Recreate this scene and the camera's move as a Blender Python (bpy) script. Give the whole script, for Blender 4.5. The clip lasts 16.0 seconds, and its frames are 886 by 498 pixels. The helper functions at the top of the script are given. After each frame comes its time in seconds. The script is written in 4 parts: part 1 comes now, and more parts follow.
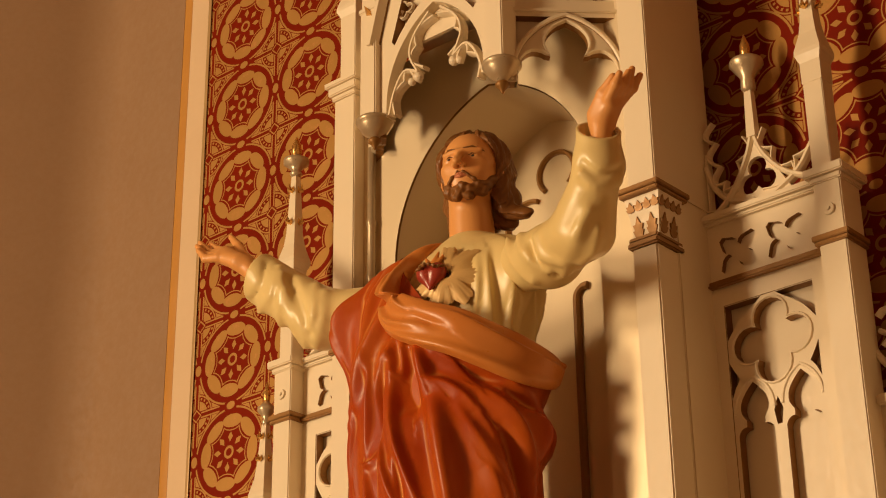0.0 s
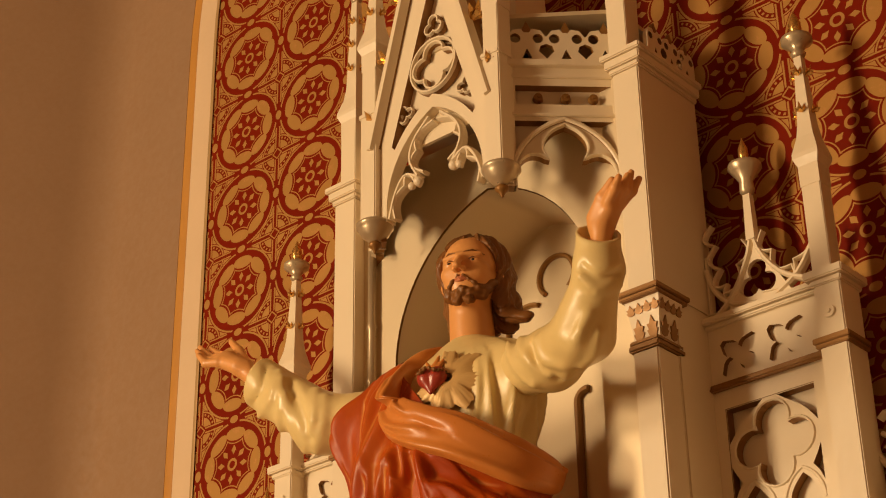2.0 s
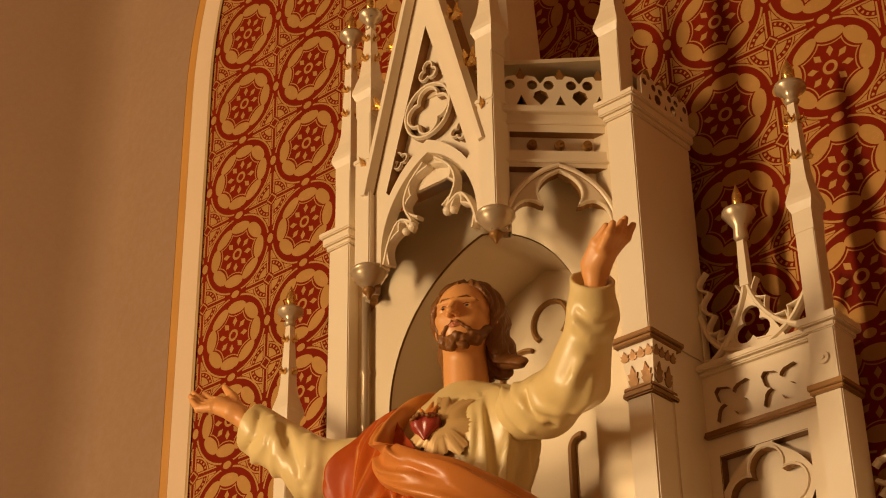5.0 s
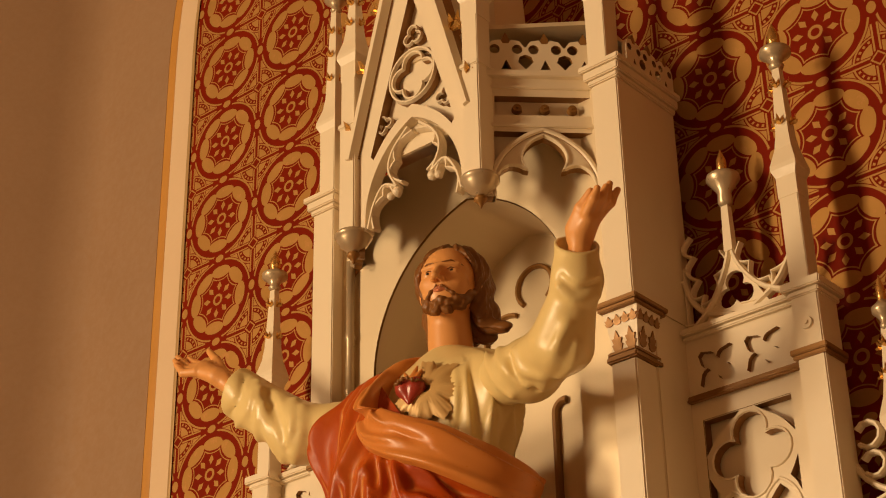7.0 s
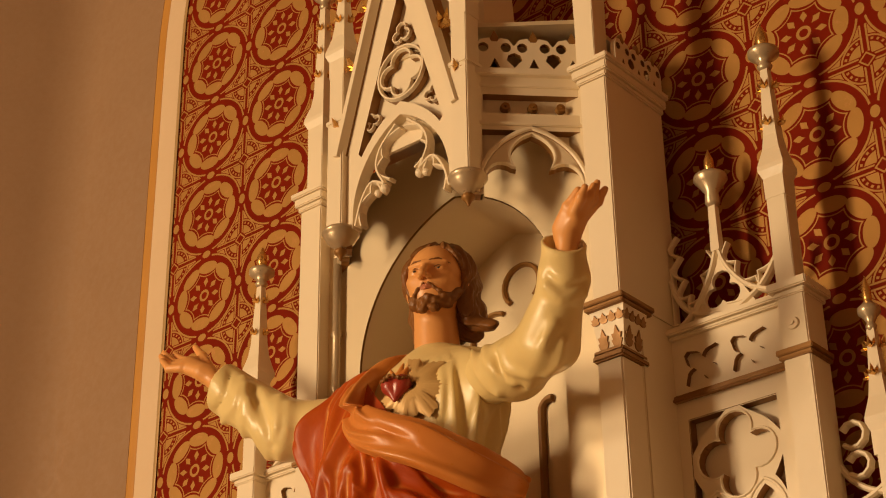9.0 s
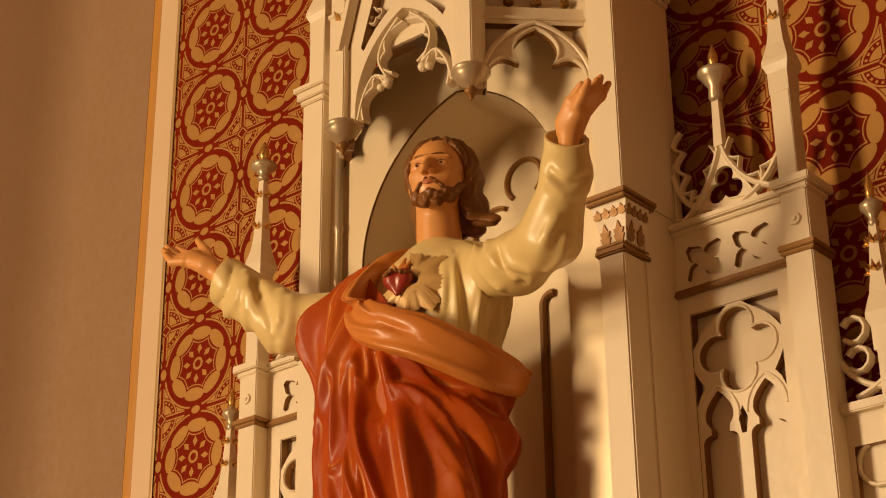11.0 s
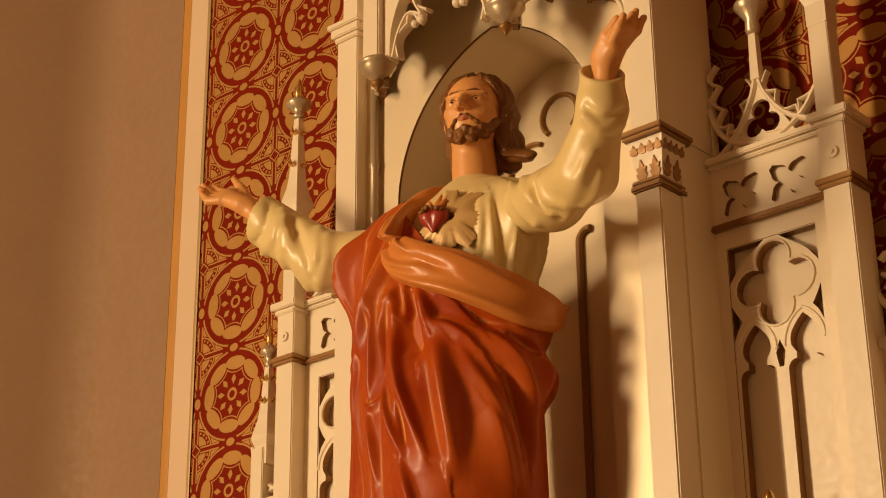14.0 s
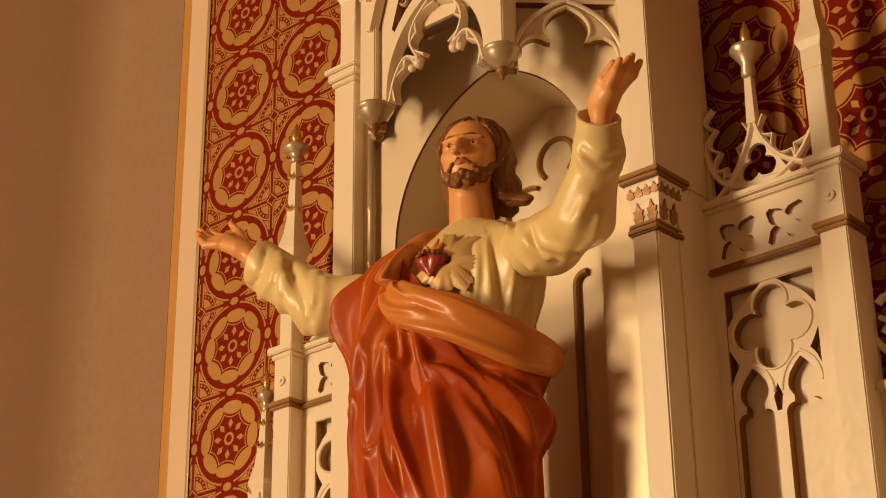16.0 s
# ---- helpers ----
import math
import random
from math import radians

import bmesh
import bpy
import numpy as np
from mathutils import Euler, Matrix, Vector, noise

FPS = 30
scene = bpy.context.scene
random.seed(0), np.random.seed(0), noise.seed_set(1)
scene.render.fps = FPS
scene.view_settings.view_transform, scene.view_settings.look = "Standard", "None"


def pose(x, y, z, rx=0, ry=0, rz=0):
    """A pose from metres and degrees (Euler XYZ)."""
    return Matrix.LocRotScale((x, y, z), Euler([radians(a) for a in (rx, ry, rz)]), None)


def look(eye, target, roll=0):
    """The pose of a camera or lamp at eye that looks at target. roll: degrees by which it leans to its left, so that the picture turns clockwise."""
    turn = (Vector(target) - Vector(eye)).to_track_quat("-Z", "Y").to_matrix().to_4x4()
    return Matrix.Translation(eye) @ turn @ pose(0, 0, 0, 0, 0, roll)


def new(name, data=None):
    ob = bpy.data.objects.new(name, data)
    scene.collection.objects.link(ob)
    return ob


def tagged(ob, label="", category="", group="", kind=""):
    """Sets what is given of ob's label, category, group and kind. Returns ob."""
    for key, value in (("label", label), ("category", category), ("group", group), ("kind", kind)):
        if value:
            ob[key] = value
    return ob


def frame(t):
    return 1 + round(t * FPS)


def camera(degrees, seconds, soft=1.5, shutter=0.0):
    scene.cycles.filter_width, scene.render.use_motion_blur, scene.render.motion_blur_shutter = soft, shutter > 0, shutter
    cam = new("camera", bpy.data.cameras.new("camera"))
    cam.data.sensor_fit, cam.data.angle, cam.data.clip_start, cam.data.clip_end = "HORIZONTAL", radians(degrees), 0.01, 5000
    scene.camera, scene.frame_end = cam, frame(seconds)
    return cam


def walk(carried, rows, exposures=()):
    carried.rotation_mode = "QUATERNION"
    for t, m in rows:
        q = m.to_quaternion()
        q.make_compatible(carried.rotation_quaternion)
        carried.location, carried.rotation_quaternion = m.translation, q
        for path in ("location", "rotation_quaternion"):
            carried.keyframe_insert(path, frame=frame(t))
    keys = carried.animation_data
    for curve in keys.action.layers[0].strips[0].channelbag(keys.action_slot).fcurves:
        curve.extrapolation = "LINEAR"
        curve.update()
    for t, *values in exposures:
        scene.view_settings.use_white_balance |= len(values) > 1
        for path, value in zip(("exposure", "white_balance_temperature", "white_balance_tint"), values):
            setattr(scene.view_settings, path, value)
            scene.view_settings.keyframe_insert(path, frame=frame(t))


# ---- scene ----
cam = camera(28.05, 16.0, soft=1.1)
EYE = (2.594, 0.0, 1.6)
ROWS = [
    (0.00, 114.652, 0.736, 41.458),
    (0.50, 115.491, 0.884, 41.542),
    (1.00, 116.287, 0.824, 41.523),
    (1.50, 117.244, 0.889, 41.549),
    (2.00, 118.005, 0.908, 41.553),
    (2.50, 118.630, 0.966, 41.560),
    (3.00, 119.384, 1.024, 41.568),
    (3.20, 119.710, 1.032, 41.571),
    (4.25, 120.222, 0.921, 41.444),
    (5.30, 118.731, 0.810, 41.318),
    (5.50, 118.163, 0.781, 41.290),
    (6.00, 117.594, 0.775, 40.964),
    (6.50, 118.246, 0.994, 40.893),
    (7.00, 118.326, 1.056, 40.848),
    (7.50, 118.655, 1.062, 40.824),
    (8.00, 118.692, 0.890, 40.700),
    (8.50, 118.571, 0.939, 40.444),
    (9.00, 118.242, 0.838, 40.259),
    (9.50, 116.612, 0.810, 40.247),
    (9.70, 116.389, 0.821, 40.274),
    (12.00, 113.298, 0.605, 40.306),
    (12.50, 112.761, 0.645, 40.499),
    (13.00, 112.676, 0.670, 41.071),
    (13.50, 112.800, 0.626, 41.422),
    (14.00, 112.805, 0.614, 41.505),
    (14.50, 112.919, 0.613, 41.513),
    (15.00, 113.360, 0.726, 41.507),
    (15.50, 113.941, 0.720, 41.450),
    (16.00, 114.223, 0.731, 41.455),
]
walk(cam, [(t, pose(*EYE, rx, ry, rz)) for t, rx, ry, rz in ROWS])

# ---- light: one tall window to the left front, an added weak fill lamp far behind ----
world = bpy.data.worlds.new("world")
scene.world = world
world.use_nodes = True
world.node_tree.nodes["Background"].inputs[0].default_value = (1.0, 0.55, 0.24, 1)
world.node_tree.nodes["Background"].inputs[1].default_value = 0.003


def area_lamp(name, eye, target, sx, sy, watts, colour):
    lamp = bpy.data.lights.new(name, "AREA")
    lamp.shape, lamp.size, lamp.size_y, lamp.energy, lamp.color = "RECTANGLE", sx, sy, watts, colour
    ob = new(name, lamp)
    ob.matrix_world = look(eye, target)
    return ob


area_lamp("window_light_west", (-4.5, -6.2, 3.0), (0.0, 3.1, 3.5), 1.3, 2.6, 730, (1.0, 0.705, 0.40))
area_lamp("window_light_head", (-4.5, -6.2, 6.3), (0.0, 3.1, 3.5), 1.2, 1.5, 195, (1.0, 0.705, 0.40))
# unseen fill lamp, added to lift the darker right side of the altar
area_lamp("fill_light_nave", (4.6, -5.4, 4.2), (0.0, 3.1, 3.5), 3.0, 2.5, 24, (1.0, 0.55, 0.23))


# ---- materials ----
class V:
    """A value in a node tree, with the arithmetic that builds its nodes."""

    def __init__(self, tree, sock):
        self.tree, self.sock = tree, sock

    def op(self, name, *others):
        node = self.tree.nodes.new("ShaderNodeMath")
        node.operation = name
        for slot, v in zip(node.inputs, (self, *others)):
            if isinstance(v, V):
                self.tree.links.new(v.sock, slot)
            else:
                slot.default_value = v
        return V(self.tree, node.outputs[0])

    def __add__(self, o):
        return self.op("ADD", o)

    def __sub__(self, o):
        return self.op("SUBTRACT", o)

    def __mul__(self, o):
        return self.op("MULTIPLY", o)

    def __truediv__(self, o):
        return self.op("DIVIDE", o)

    def lt(self, o):
        return self.op("LESS_THAN", o)

    def gt(self, o):
        return self.op("GREATER_THAN", o)

    def abs(self):
        return self.op("ABSOLUTE")

    def max(self, o):
        return self.op("MAXIMUM", o)

    def min(self, o):
        return self.op("MINIMUM", o)


def mat_base(name):
    m = bpy.data.materials.new(name)
    m.use_nodes = True
    t = m.node_tree
    return m, t, t.nodes["Principled BSDF"]


def noise_node(t, scale, detail=5.0, rough=0.55, stretch=(1, 1, 1)):
    tc = t.nodes.new("ShaderNodeTexCoord")
    mp = t.nodes.new("ShaderNodeMapping")
    mp.inputs["Scale"].default_value = stretch
    n = t.nodes.new("ShaderNodeTexNoise")
    n.inputs["Scale"].default_value, n.inputs["Detail"].default_value, n.inputs["Roughness"].default_value = scale, detail, rough
    t.links.new(tc.outputs["Object"], mp.inputs["Vector"])
    t.links.new(mp.outputs["Vector"], n.inputs["Vector"])
    return n.outputs["Fac"]


def ramp(t, fac, stops):
    r = t.nodes.new("ShaderNodeValToRGB")
    e = r.color_ramp.elements
    while len(e) < len(stops):
        e.new(0.5)
    for el, (p, c) in zip(e, stops):
        el.position, el.color = p, (*c, 1)
    t.links.new(fac, r.inputs[0])
    return r.outputs[0]


def mix(t, fac, a, b):
    m = t.nodes.new("ShaderNodeMix")
    m.data_type = "RGBA"
    for slot, v in ((0, fac), (6, a), (7, b)):
        if isinstance(v, (int, float)):
            m.inputs[slot].default_value = v
        elif isinstance(v, tuple):
            m.inputs[slot].default_value = (*v, 1)
        else:
            t.links.new(v, m.inputs[slot])
    return m.outputs[2]


def bump(t, bsdf, fac, strength, dist):
    b = t.nodes.new("ShaderNodeBump")
    b.inputs["Strength"].default_value, b.inputs["Distance"].default_value = strength, dist
    t.links.new(fac, b.inputs["Height"])
    t.links.new(b.outputs[0], bsdf.inputs["Normal"])


def painted(name, c1, c2, rough, metal=0.0, wear=None, grain=60.0, bumps=0.15, coat=0.0, spec=0.5, vary=0.22):
    """Paint with broad blotches, fine grain and a little relief."""
    m, t, b = mat_base(name)
    big = noise_node(t, 4.0, 4)
    fine = noise_node(t, grain, 6)
    col = mix(t, big, c1, c2)
    if wear:
        w = ramp(t, noise_node(t, 14.0, 8, 0.7), [(0.60, (0, 0, 0)), (0.72, (1, 1, 1))])
        col = mix(t, w, col, wear)
    t.links.new(col, b.inputs["Base Color"])
    t.links.new(ramp(t, fine, [(0.3, (rough * (1 - vary),) * 3), (0.7, (min(1, rough * (1 + vary)),) * 3)]), b.inputs["Roughness"])
    b.inputs["Metallic"].default_value = metal
    b.inputs["Coat Weight"].default_value = coat
    b.inputs["Coat Roughness"].default_value = 0.25
    b.inputs["Specular IOR Level"].default_value = spec
    bump(t, b, fine, bumps, 0.002)
    return m


CREAM = painted("cream_paint", (0.86, 0.75, 0.56), (0.79, 0.67, 0.48), 0.42, bumps=0.05)
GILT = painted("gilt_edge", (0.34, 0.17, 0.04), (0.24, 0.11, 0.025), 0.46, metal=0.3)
GOLD = painted("gold_leaf", (0.86, 0.54, 0.18), (0.62, 0.34, 0.09), 0.28, metal=0.85)
SILVER = painted("silver_gilt", (0.66, 0.54, 0.37), (0.48, 0.37, 0.23), 0.34, metal=0.5)
LINING = painted("niche_lining", (0.76, 0.64, 0.44), (0.72, 0.59, 0.39), 0.40, metal=0.35, bumps=0.02, vary=0.04, spec=0.4)
PLASTER = painted("plaster", (0.315, 0.188, 0.100), (0.275, 0.158, 0.080), 0.75, grain=40, bumps=0.10)
OCHRE = painted("ochre_line", (0.58, 0.28, 0.055), (0.46, 0.21, 0.035), 0.45)
BAND = painted("cream_band", (0.72, 0.54, 0.35), (0.66, 0.48, 0.30), 0.6)
STONE = painted("stone_floor", (0.35, 0.28, 0.22), (0.28, 0.22, 0.17), 0.4)
SKIN = painted("painted_skin", (0.84, 0.42, 0.14), (0.72, 0.32, 0.095), 0.42)
LIP = painted("painted_lip", (0.58, 0.20, 0.09), (0.50, 0.16, 0.07), 0.40)
HAIR = painted("painted_hair", (0.31, 0.135, 0.036), (0.15, 0.055, 0.014), 0.42, spec=0.3)
RAYS = painted("emblem_gold", (0.80, 0.54, 0.23), (0.62, 0.38, 0.13), 0.45, metal=0.15)
TUNIC = painted("tunic_paint", (0.86, 0.70, 0.34), (0.76, 0.57, 0.23), 0.36, coat=0.1)
BRONZE = painted("bronze_paint", (0.52, 0.35, 0.16), (0.38, 0.23, 0.09), 0.42, metal=0.2)


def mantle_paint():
    """Red glaze over ochre, with wear and painted highlights along the crests of the folds."""
    m = painted("mantle_paint", (0.52, 0.082, 0.004), (0.26, 0.017, 0.002), 0.38, spec=0.30)
    t = m.node_tree
    b = t.nodes["Principled BSDF"]
    base = b.inputs["Base Color"].links[0].from_socket
    patch = ramp(t, noise_node(t, 7.0, 5, 0.6, (1, 1, 0.4)), [(0.42, (0, 0, 0)), (0.62, (0.40, 0.40, 0.40))])
    col = mix(t, patch, base, (0.62, 0.155, 0.012))
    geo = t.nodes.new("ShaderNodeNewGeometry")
    # pointed crests lightened: rubbed edges plus the highlight, put into the colour
    rub_glint = ramp(t, geo.outputs["Pointiness"], [(0.508, (0, 0, 0)), (0.54, (0.6, 0.6, 0.6))])
    col = mix(t, rub_glint, col, (0.82, 0.40, 0.10))
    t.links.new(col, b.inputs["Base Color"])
    return m


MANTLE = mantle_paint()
LINED = painted("mantle_lining", (0.76, 0.32, 0.075), (0.52, 0.14, 0.02), 0.34, spec=0.42)
DARK = painted("painted_eye", (0.05, 0.03, 0.02), (0.04, 0.025, 0.015), 0.25)
HEART = painted("heart_red", (0.45, 0.06, 0.03), (0.30, 0.03, 0.02), 0.3)
BRASS = painted("brass", (0.75, 0.50, 0.2), (0.6, 0.38, 0.14), 0.22, metal=1.0)


def wallpaper():
    """Stencilled wallpaper: rosettes in rings on a square lattice, gold on red."""
    m, t, b = mat_base("wallpaper")
    tc = t.nodes.new("ShaderNodeTexCoord")
    sep = t.nodes.new("ShaderNodeSeparateXYZ")
    t.links.new(tc.outputs["Object"], sep.inputs[0])
    px, pz = 0.316, 0.3015
    x = (V(t, sep.outputs[0]) + 0.02) / px
    z = (V(t, sep.outputs[2]) - 4.80) / pz
    x = x - x.op("ROUND")
    z = z - z.op("ROUND")

    def polar(x, z):
        return (x * x + z * z).op("SQRT"), z.op("ARCTAN2", x)

    r, a = polar(x, z)
    k = math.tau / 8
    la = a / k + 0.13
    la = (la - la.op("ROUND")) * k          # angle within one of eight sectors
    u, v = r * la.op("COSINE"), r * la.op("SINE")

    def ellipse(u, v, cu, cv, ru, rv):
        du, dv = (u - cu) / ru, (v - cv) / rv
        return du * du + dv * dv

    petal = ellipse(u, v, 0.330, 0.0, 0.071, 0.137).lt(1.0)
    dart = ((u - 0.158) / 0.054).abs() + (v / (u * 0.21)).abs()
    dart = dart.lt(1.0)
    eye = (r - 0.054).abs().lt(0.014)
    scal = ellipse(u, v, 0.330, 0.0, 0.100, 0.148)
    scallop = (scal - 1.0).abs().lt(0.12) * r.lt(0.290) * scal.gt(0.9)
    inside = petal.max(dart).max(eye).max(scallop) * r.lt(0.40)
    # corner motif between four rings
    cx, cz = x.abs() - 0.5, z.abs() - 0.5
    rc = (cx * cx + cz * cz).op("SQRT")
    ax, az = cx.abs(), cz.abs()
    near = ax.min(az)
    quarter = rc.lt(0.160) * near.gt(0.044) * rc.gt(0.07)
    lines = (near - 0.026).abs().lt(0.0085) * (ax.max(az)).lt(0.34) * rc.gt(0.075)
    bead = ((cz.op("ARCTAN2", cx) * 22.0).op("SINE")).gt(0.2)
    dots = (rc - 0.187).abs().lt(0.012) * bead * near.gt(0.03)
    rim = (rc - 0.219).abs().lt(0.008) * near.gt(0.03)
    diamond = (((ax + az) - 0.064).abs()).lt(0.010)
    # small eyes where two rings meet
    mx, mz = ax.max(az), ax.min(az)
    sx, sz = x.abs(), z.abs()
    e1 = ellipse(sx, sz, 0.5, 0.0, 0.042, 0.058).lt(1.0)
    e2 = ellipse(sx, sz, 0.0, 0.5, 0.058, 0.042).lt(1.0)
    spand = ((r - 0.470).abs().lt(0.010)).max((r.gt(0.488)) * rc.gt(0.238) * near.gt(0.04)) * (ellipse(sx, sz, 0.5, 0.0, 0.08, 0.095).gt(1.0)) * (ellipse(sx, sz, 0.0, 0.5, 0.095, 0.08).gt(1.0)) * rc.gt(0.225)
    outer = quarter.max(lines).max(dots).max(rim).max(diamond).max(spand) * r.gt(0.455)
    mask = inside.max(outer).max(e1).max(e2)
    fine = noise_node(t, 120, 6)
    rub_glint = ramp(t, noise_node(t, 30, 8, 0.75), [(0.32, (0, 0, 0)), (0.45, (1, 1, 1))])
    fac = mask * V(t, rub_glint)
    red = mix(t, noise_node(t, 3.0, 4), (0.23, 0.015, 0.0015), (0.14, 0.008, 0.001))
    gold = mix(t, noise_node(t, 6.0, 5), (0.50, 0.275, 0.085), (0.38, 0.195, 0.05))
    gold = mix(t, rub_glint, (0.52, 0.25, 0.09), gold)
    t.links.new(mix(t, mask.sock, red, gold), b.inputs["Base Color"])
    t.links.new((fac * 0.4).sock, b.inputs["Metallic"])
    b.inputs["Roughness"].default_value = 0.5
    b.inputs["Specular IOR Level"].default_value = 0.06
    bump(t, b, fine, 0.12, 0.001)
    return m


PAPER = wallpaper()


# ---- mesh helpers ----
from mathutils.geometry import tessellate_polygon


def part(name, bm, mats, parent=None, label="", smooth=False, mirror=False):
    if mirror:
        bmesh.ops.transform(bm, matrix=Matrix.Diagonal((-1, 1, 1, 1)), verts=bm.verts)
        bmesh.ops.reverse_faces(bm, faces=bm.faces)
    me = bpy.data.meshes.new(name)
    bm.to_mesh(me)
    bm.free()
    for m in (mats if isinstance(mats, (list, tuple)) else [mats]):
        me.materials.append(m)
    if smooth:
        me.polygons.foreach_set("use_smooth", [True] * len(me.polygons))
    ob = new(name, me)
    if parent:
        ob.parent = parent
        ob.matrix_parent_inverse = Matrix.Translation(-Vector(parent.location))
    return tagged(ob, label)


def box(bm, lo, hi, bev=0.0, mat=0):
    lo, hi = Vector(lo), Vector(hi)
    g = bmesh.ops.create_cube(bm, size=1.0, matrix=Matrix.Translation((lo + hi) / 2) @ Matrix.Diagonal((*(hi - lo), 1)))
    vs = g["verts"]
    fs = {f for v in vs for f in v.link_faces}
    for f in fs:
        f.material_index = mat
    if bev:
        es = list({e for v in vs for e in v.link_edges})
        bmesh.ops.bevel(bm, geom=es, offset=bev, segments=2, affect="EDGES", material=mat)


def rings(bm, levels, cx, cy, mat=0, sides=4, cap=True, turn=None):
    """A stack of regular sections: levels of (z, radius). For four sides the radius is half the width."""
    k = math.sqrt(2) if sides == 4 else 1.0
    off = math.pi / 4 if sides == 4 else (turn or 0.0)
    prev, first = None, None
    for z, rr in levels:
        ring = [bm.verts.new((cx + rr * k * math.cos(off + math.tau * i / sides), cy + rr * k * math.sin(off + math.tau * i / sides), z)) for i in range(sides)]
        if prev:
            for i in range(sides):
                bm.faces.new((prev[i], prev[(i + 1) % sides], ring[(i + 1) % sides], ring[i])).material_index = mat
        first = first or ring
        prev = ring
    if cap:
        bm.faces.new(prev).material_index = mat
        bm.faces.new(list(reversed(first))).material_index = mat


def arc(cx, cz, r, a0, a1, n=12):
    return [(cx + r * math.cos(radians(a0 + (a1 - a0) * i / n)), cz + r * math.sin(radians(a0 + (a1 - a0) * i / n))) for i in range(n + 1)]


def foil(cx, cz, r, d, n=4, turn=90.0, steps=9, sx=1.0, sz=1.0):
    """Outline of n round lobes of radius r at distance d from the middle."""
    pts = []
    half = math.pi / n
    # the neighbours meet on the bisector
    s = d * math.cos(half) + math.sqrt(max(r * r - (d * math.sin(half)) ** 2, 1e-9))
    q = (s * math.cos(half) - d, s * math.sin(half))
    am = math.degrees(math.atan2(q[1], q[0]))
    for k in range(n):
        t = turn + 360 * k / n
        ux, uz = math.cos(radians(t)), math.sin(radians(t))
        for i in range(steps):
            a = radians(-am + 2 * am * (i + 0.03) / steps)
            lx, lz = d + r * math.cos(a), r * math.sin(a)
            pts.append((cx + sx * (ux * lx - uz * lz), cz + sz * (uz * lx + ux * lz)))
    return pts


def pointed(cx, z0, a, h, n=10, base=None):
    """A pointed arch of half-width a and rise h over the springing z0; base: how far its jambs go down."""
    c = (h * h - a * a) / (2 * a)
    r = c + a
    e = math.degrees(math.atan2(h, c))
    right = arc(cx - c, z0, r, 0, e, n)
    left = [(2 * cx - x, z) for x, z in reversed(right[:-1])]
    pts = right + left
    if base is not None:
        pts = [(cx + a, base)] + pts + [(cx - a, base)]
    return pts


def trefoil_arch(cx, z0, a, h, base):
    """A lancet head with three lobes: two side lobes and a pointed top one."""
    rl = a * 0.55
    pts = [(cx + a, base)]
    pts += arc(cx + a - rl, z0 + 0.1 * h, rl, -25, 110, 8)
    top = pointed(cx, z0 + 0.38 * h, a * 0.58, 0.62 * h, 7)
    pts += [(x, z) for x, z in top]
    pts += [(2 * cx - x, z) for x, z in reversed(arc(cx + a - rl, z0 + 0.1 * h, rl, -25, 110, 8))]
    pts += [(cx - a, base)]
    return pts


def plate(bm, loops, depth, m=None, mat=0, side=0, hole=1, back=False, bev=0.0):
    """A flat plate (x, z) with holes: face at y = 0, running back to y = depth. The holes' sides take the material `hole`."""
    m = m or Matrix()
    polys = [[Vector((x, 0, z)) for x, z in lp] for lp in loops]
    flat = [v for p in polys for v in p]
    tris = tessellate_polygon([[Vector((v.x, v.z, 0)) for v in p] for p in polys])
    fv = [bm.verts.new(m @ v) for v in flat]
    bv = [bm.verts.new(m @ Vector((v.x, depth, v.z))) for v in flat]
    for a, b, c in tris:
        pa, pb, pc = flat[a], flat[b], flat[c]
        cr = (pb.x - pa.x) * (pc.z - pa.z) - (pb.z - pa.z) * (pc.x - pa.x)
        if abs(cr) < 1e-12:
            continue
        if cr < 0:
            b, c = c, b
        try:
            bm.faces.new((fv[a], fv[b], fv[c])).material_index = mat
            if back:
                bm.faces.new((bv[a], bv[c], bv[b])).material_index = mat
        except ValueError:
            pass
    o = 0
    for li, p in enumerate(polys):
        n = len(p)
        area = sum(p[i].x * p[(i + 1) % n].z - p[(i + 1) % n].x * p[i].z for i in range(n))
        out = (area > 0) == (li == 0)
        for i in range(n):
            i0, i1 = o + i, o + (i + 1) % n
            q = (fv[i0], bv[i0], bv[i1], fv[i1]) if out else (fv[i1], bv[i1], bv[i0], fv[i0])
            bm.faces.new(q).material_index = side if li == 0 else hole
        o += n


def ribbon(bm, pts, w, depth, m=None, mat=0, side=0, closed=False):
    """A moulding along a line in (x, z): chamfered front at y = 0, back at y = depth."""
    m = m or Matrix()
    n = len(pts)
    secs = []
    for i in range(n):
        p0 = pts[(i - 1) % n] if closed or i else pts[i]
        p1 = pts[(i + 1) % n] if closed or i < n - 1 else pts[i]
        d = Vector((p1[0] - p0[0], p1[1] - p0[1]))
        d = d.normalized() if d.length > 1e-9 else Vector((1, 0))
        nx, nz = -d.y, d.x
        sec = []
        for s, y in ((-0.5, depth), (-0.5, depth * 0.35), (-0.22, 0.0), (0.22, 0.0), (0.5, depth * 0.35), (0.5, depth)):
            sec.append(bm.verts.new(m @ Vector((pts[i][0] + nx * w * s, y, pts[i][1] + nz * w * s))))
        secs.append(sec)
    for i in range(n if closed else n - 1):
        a, b = secs[i], secs[(i + 1) % n]
        for k in range(5):
            bm.faces.new((a[k], b[k], b[k + 1], a[k + 1])).material_index = side if k in (0, 4) else mat
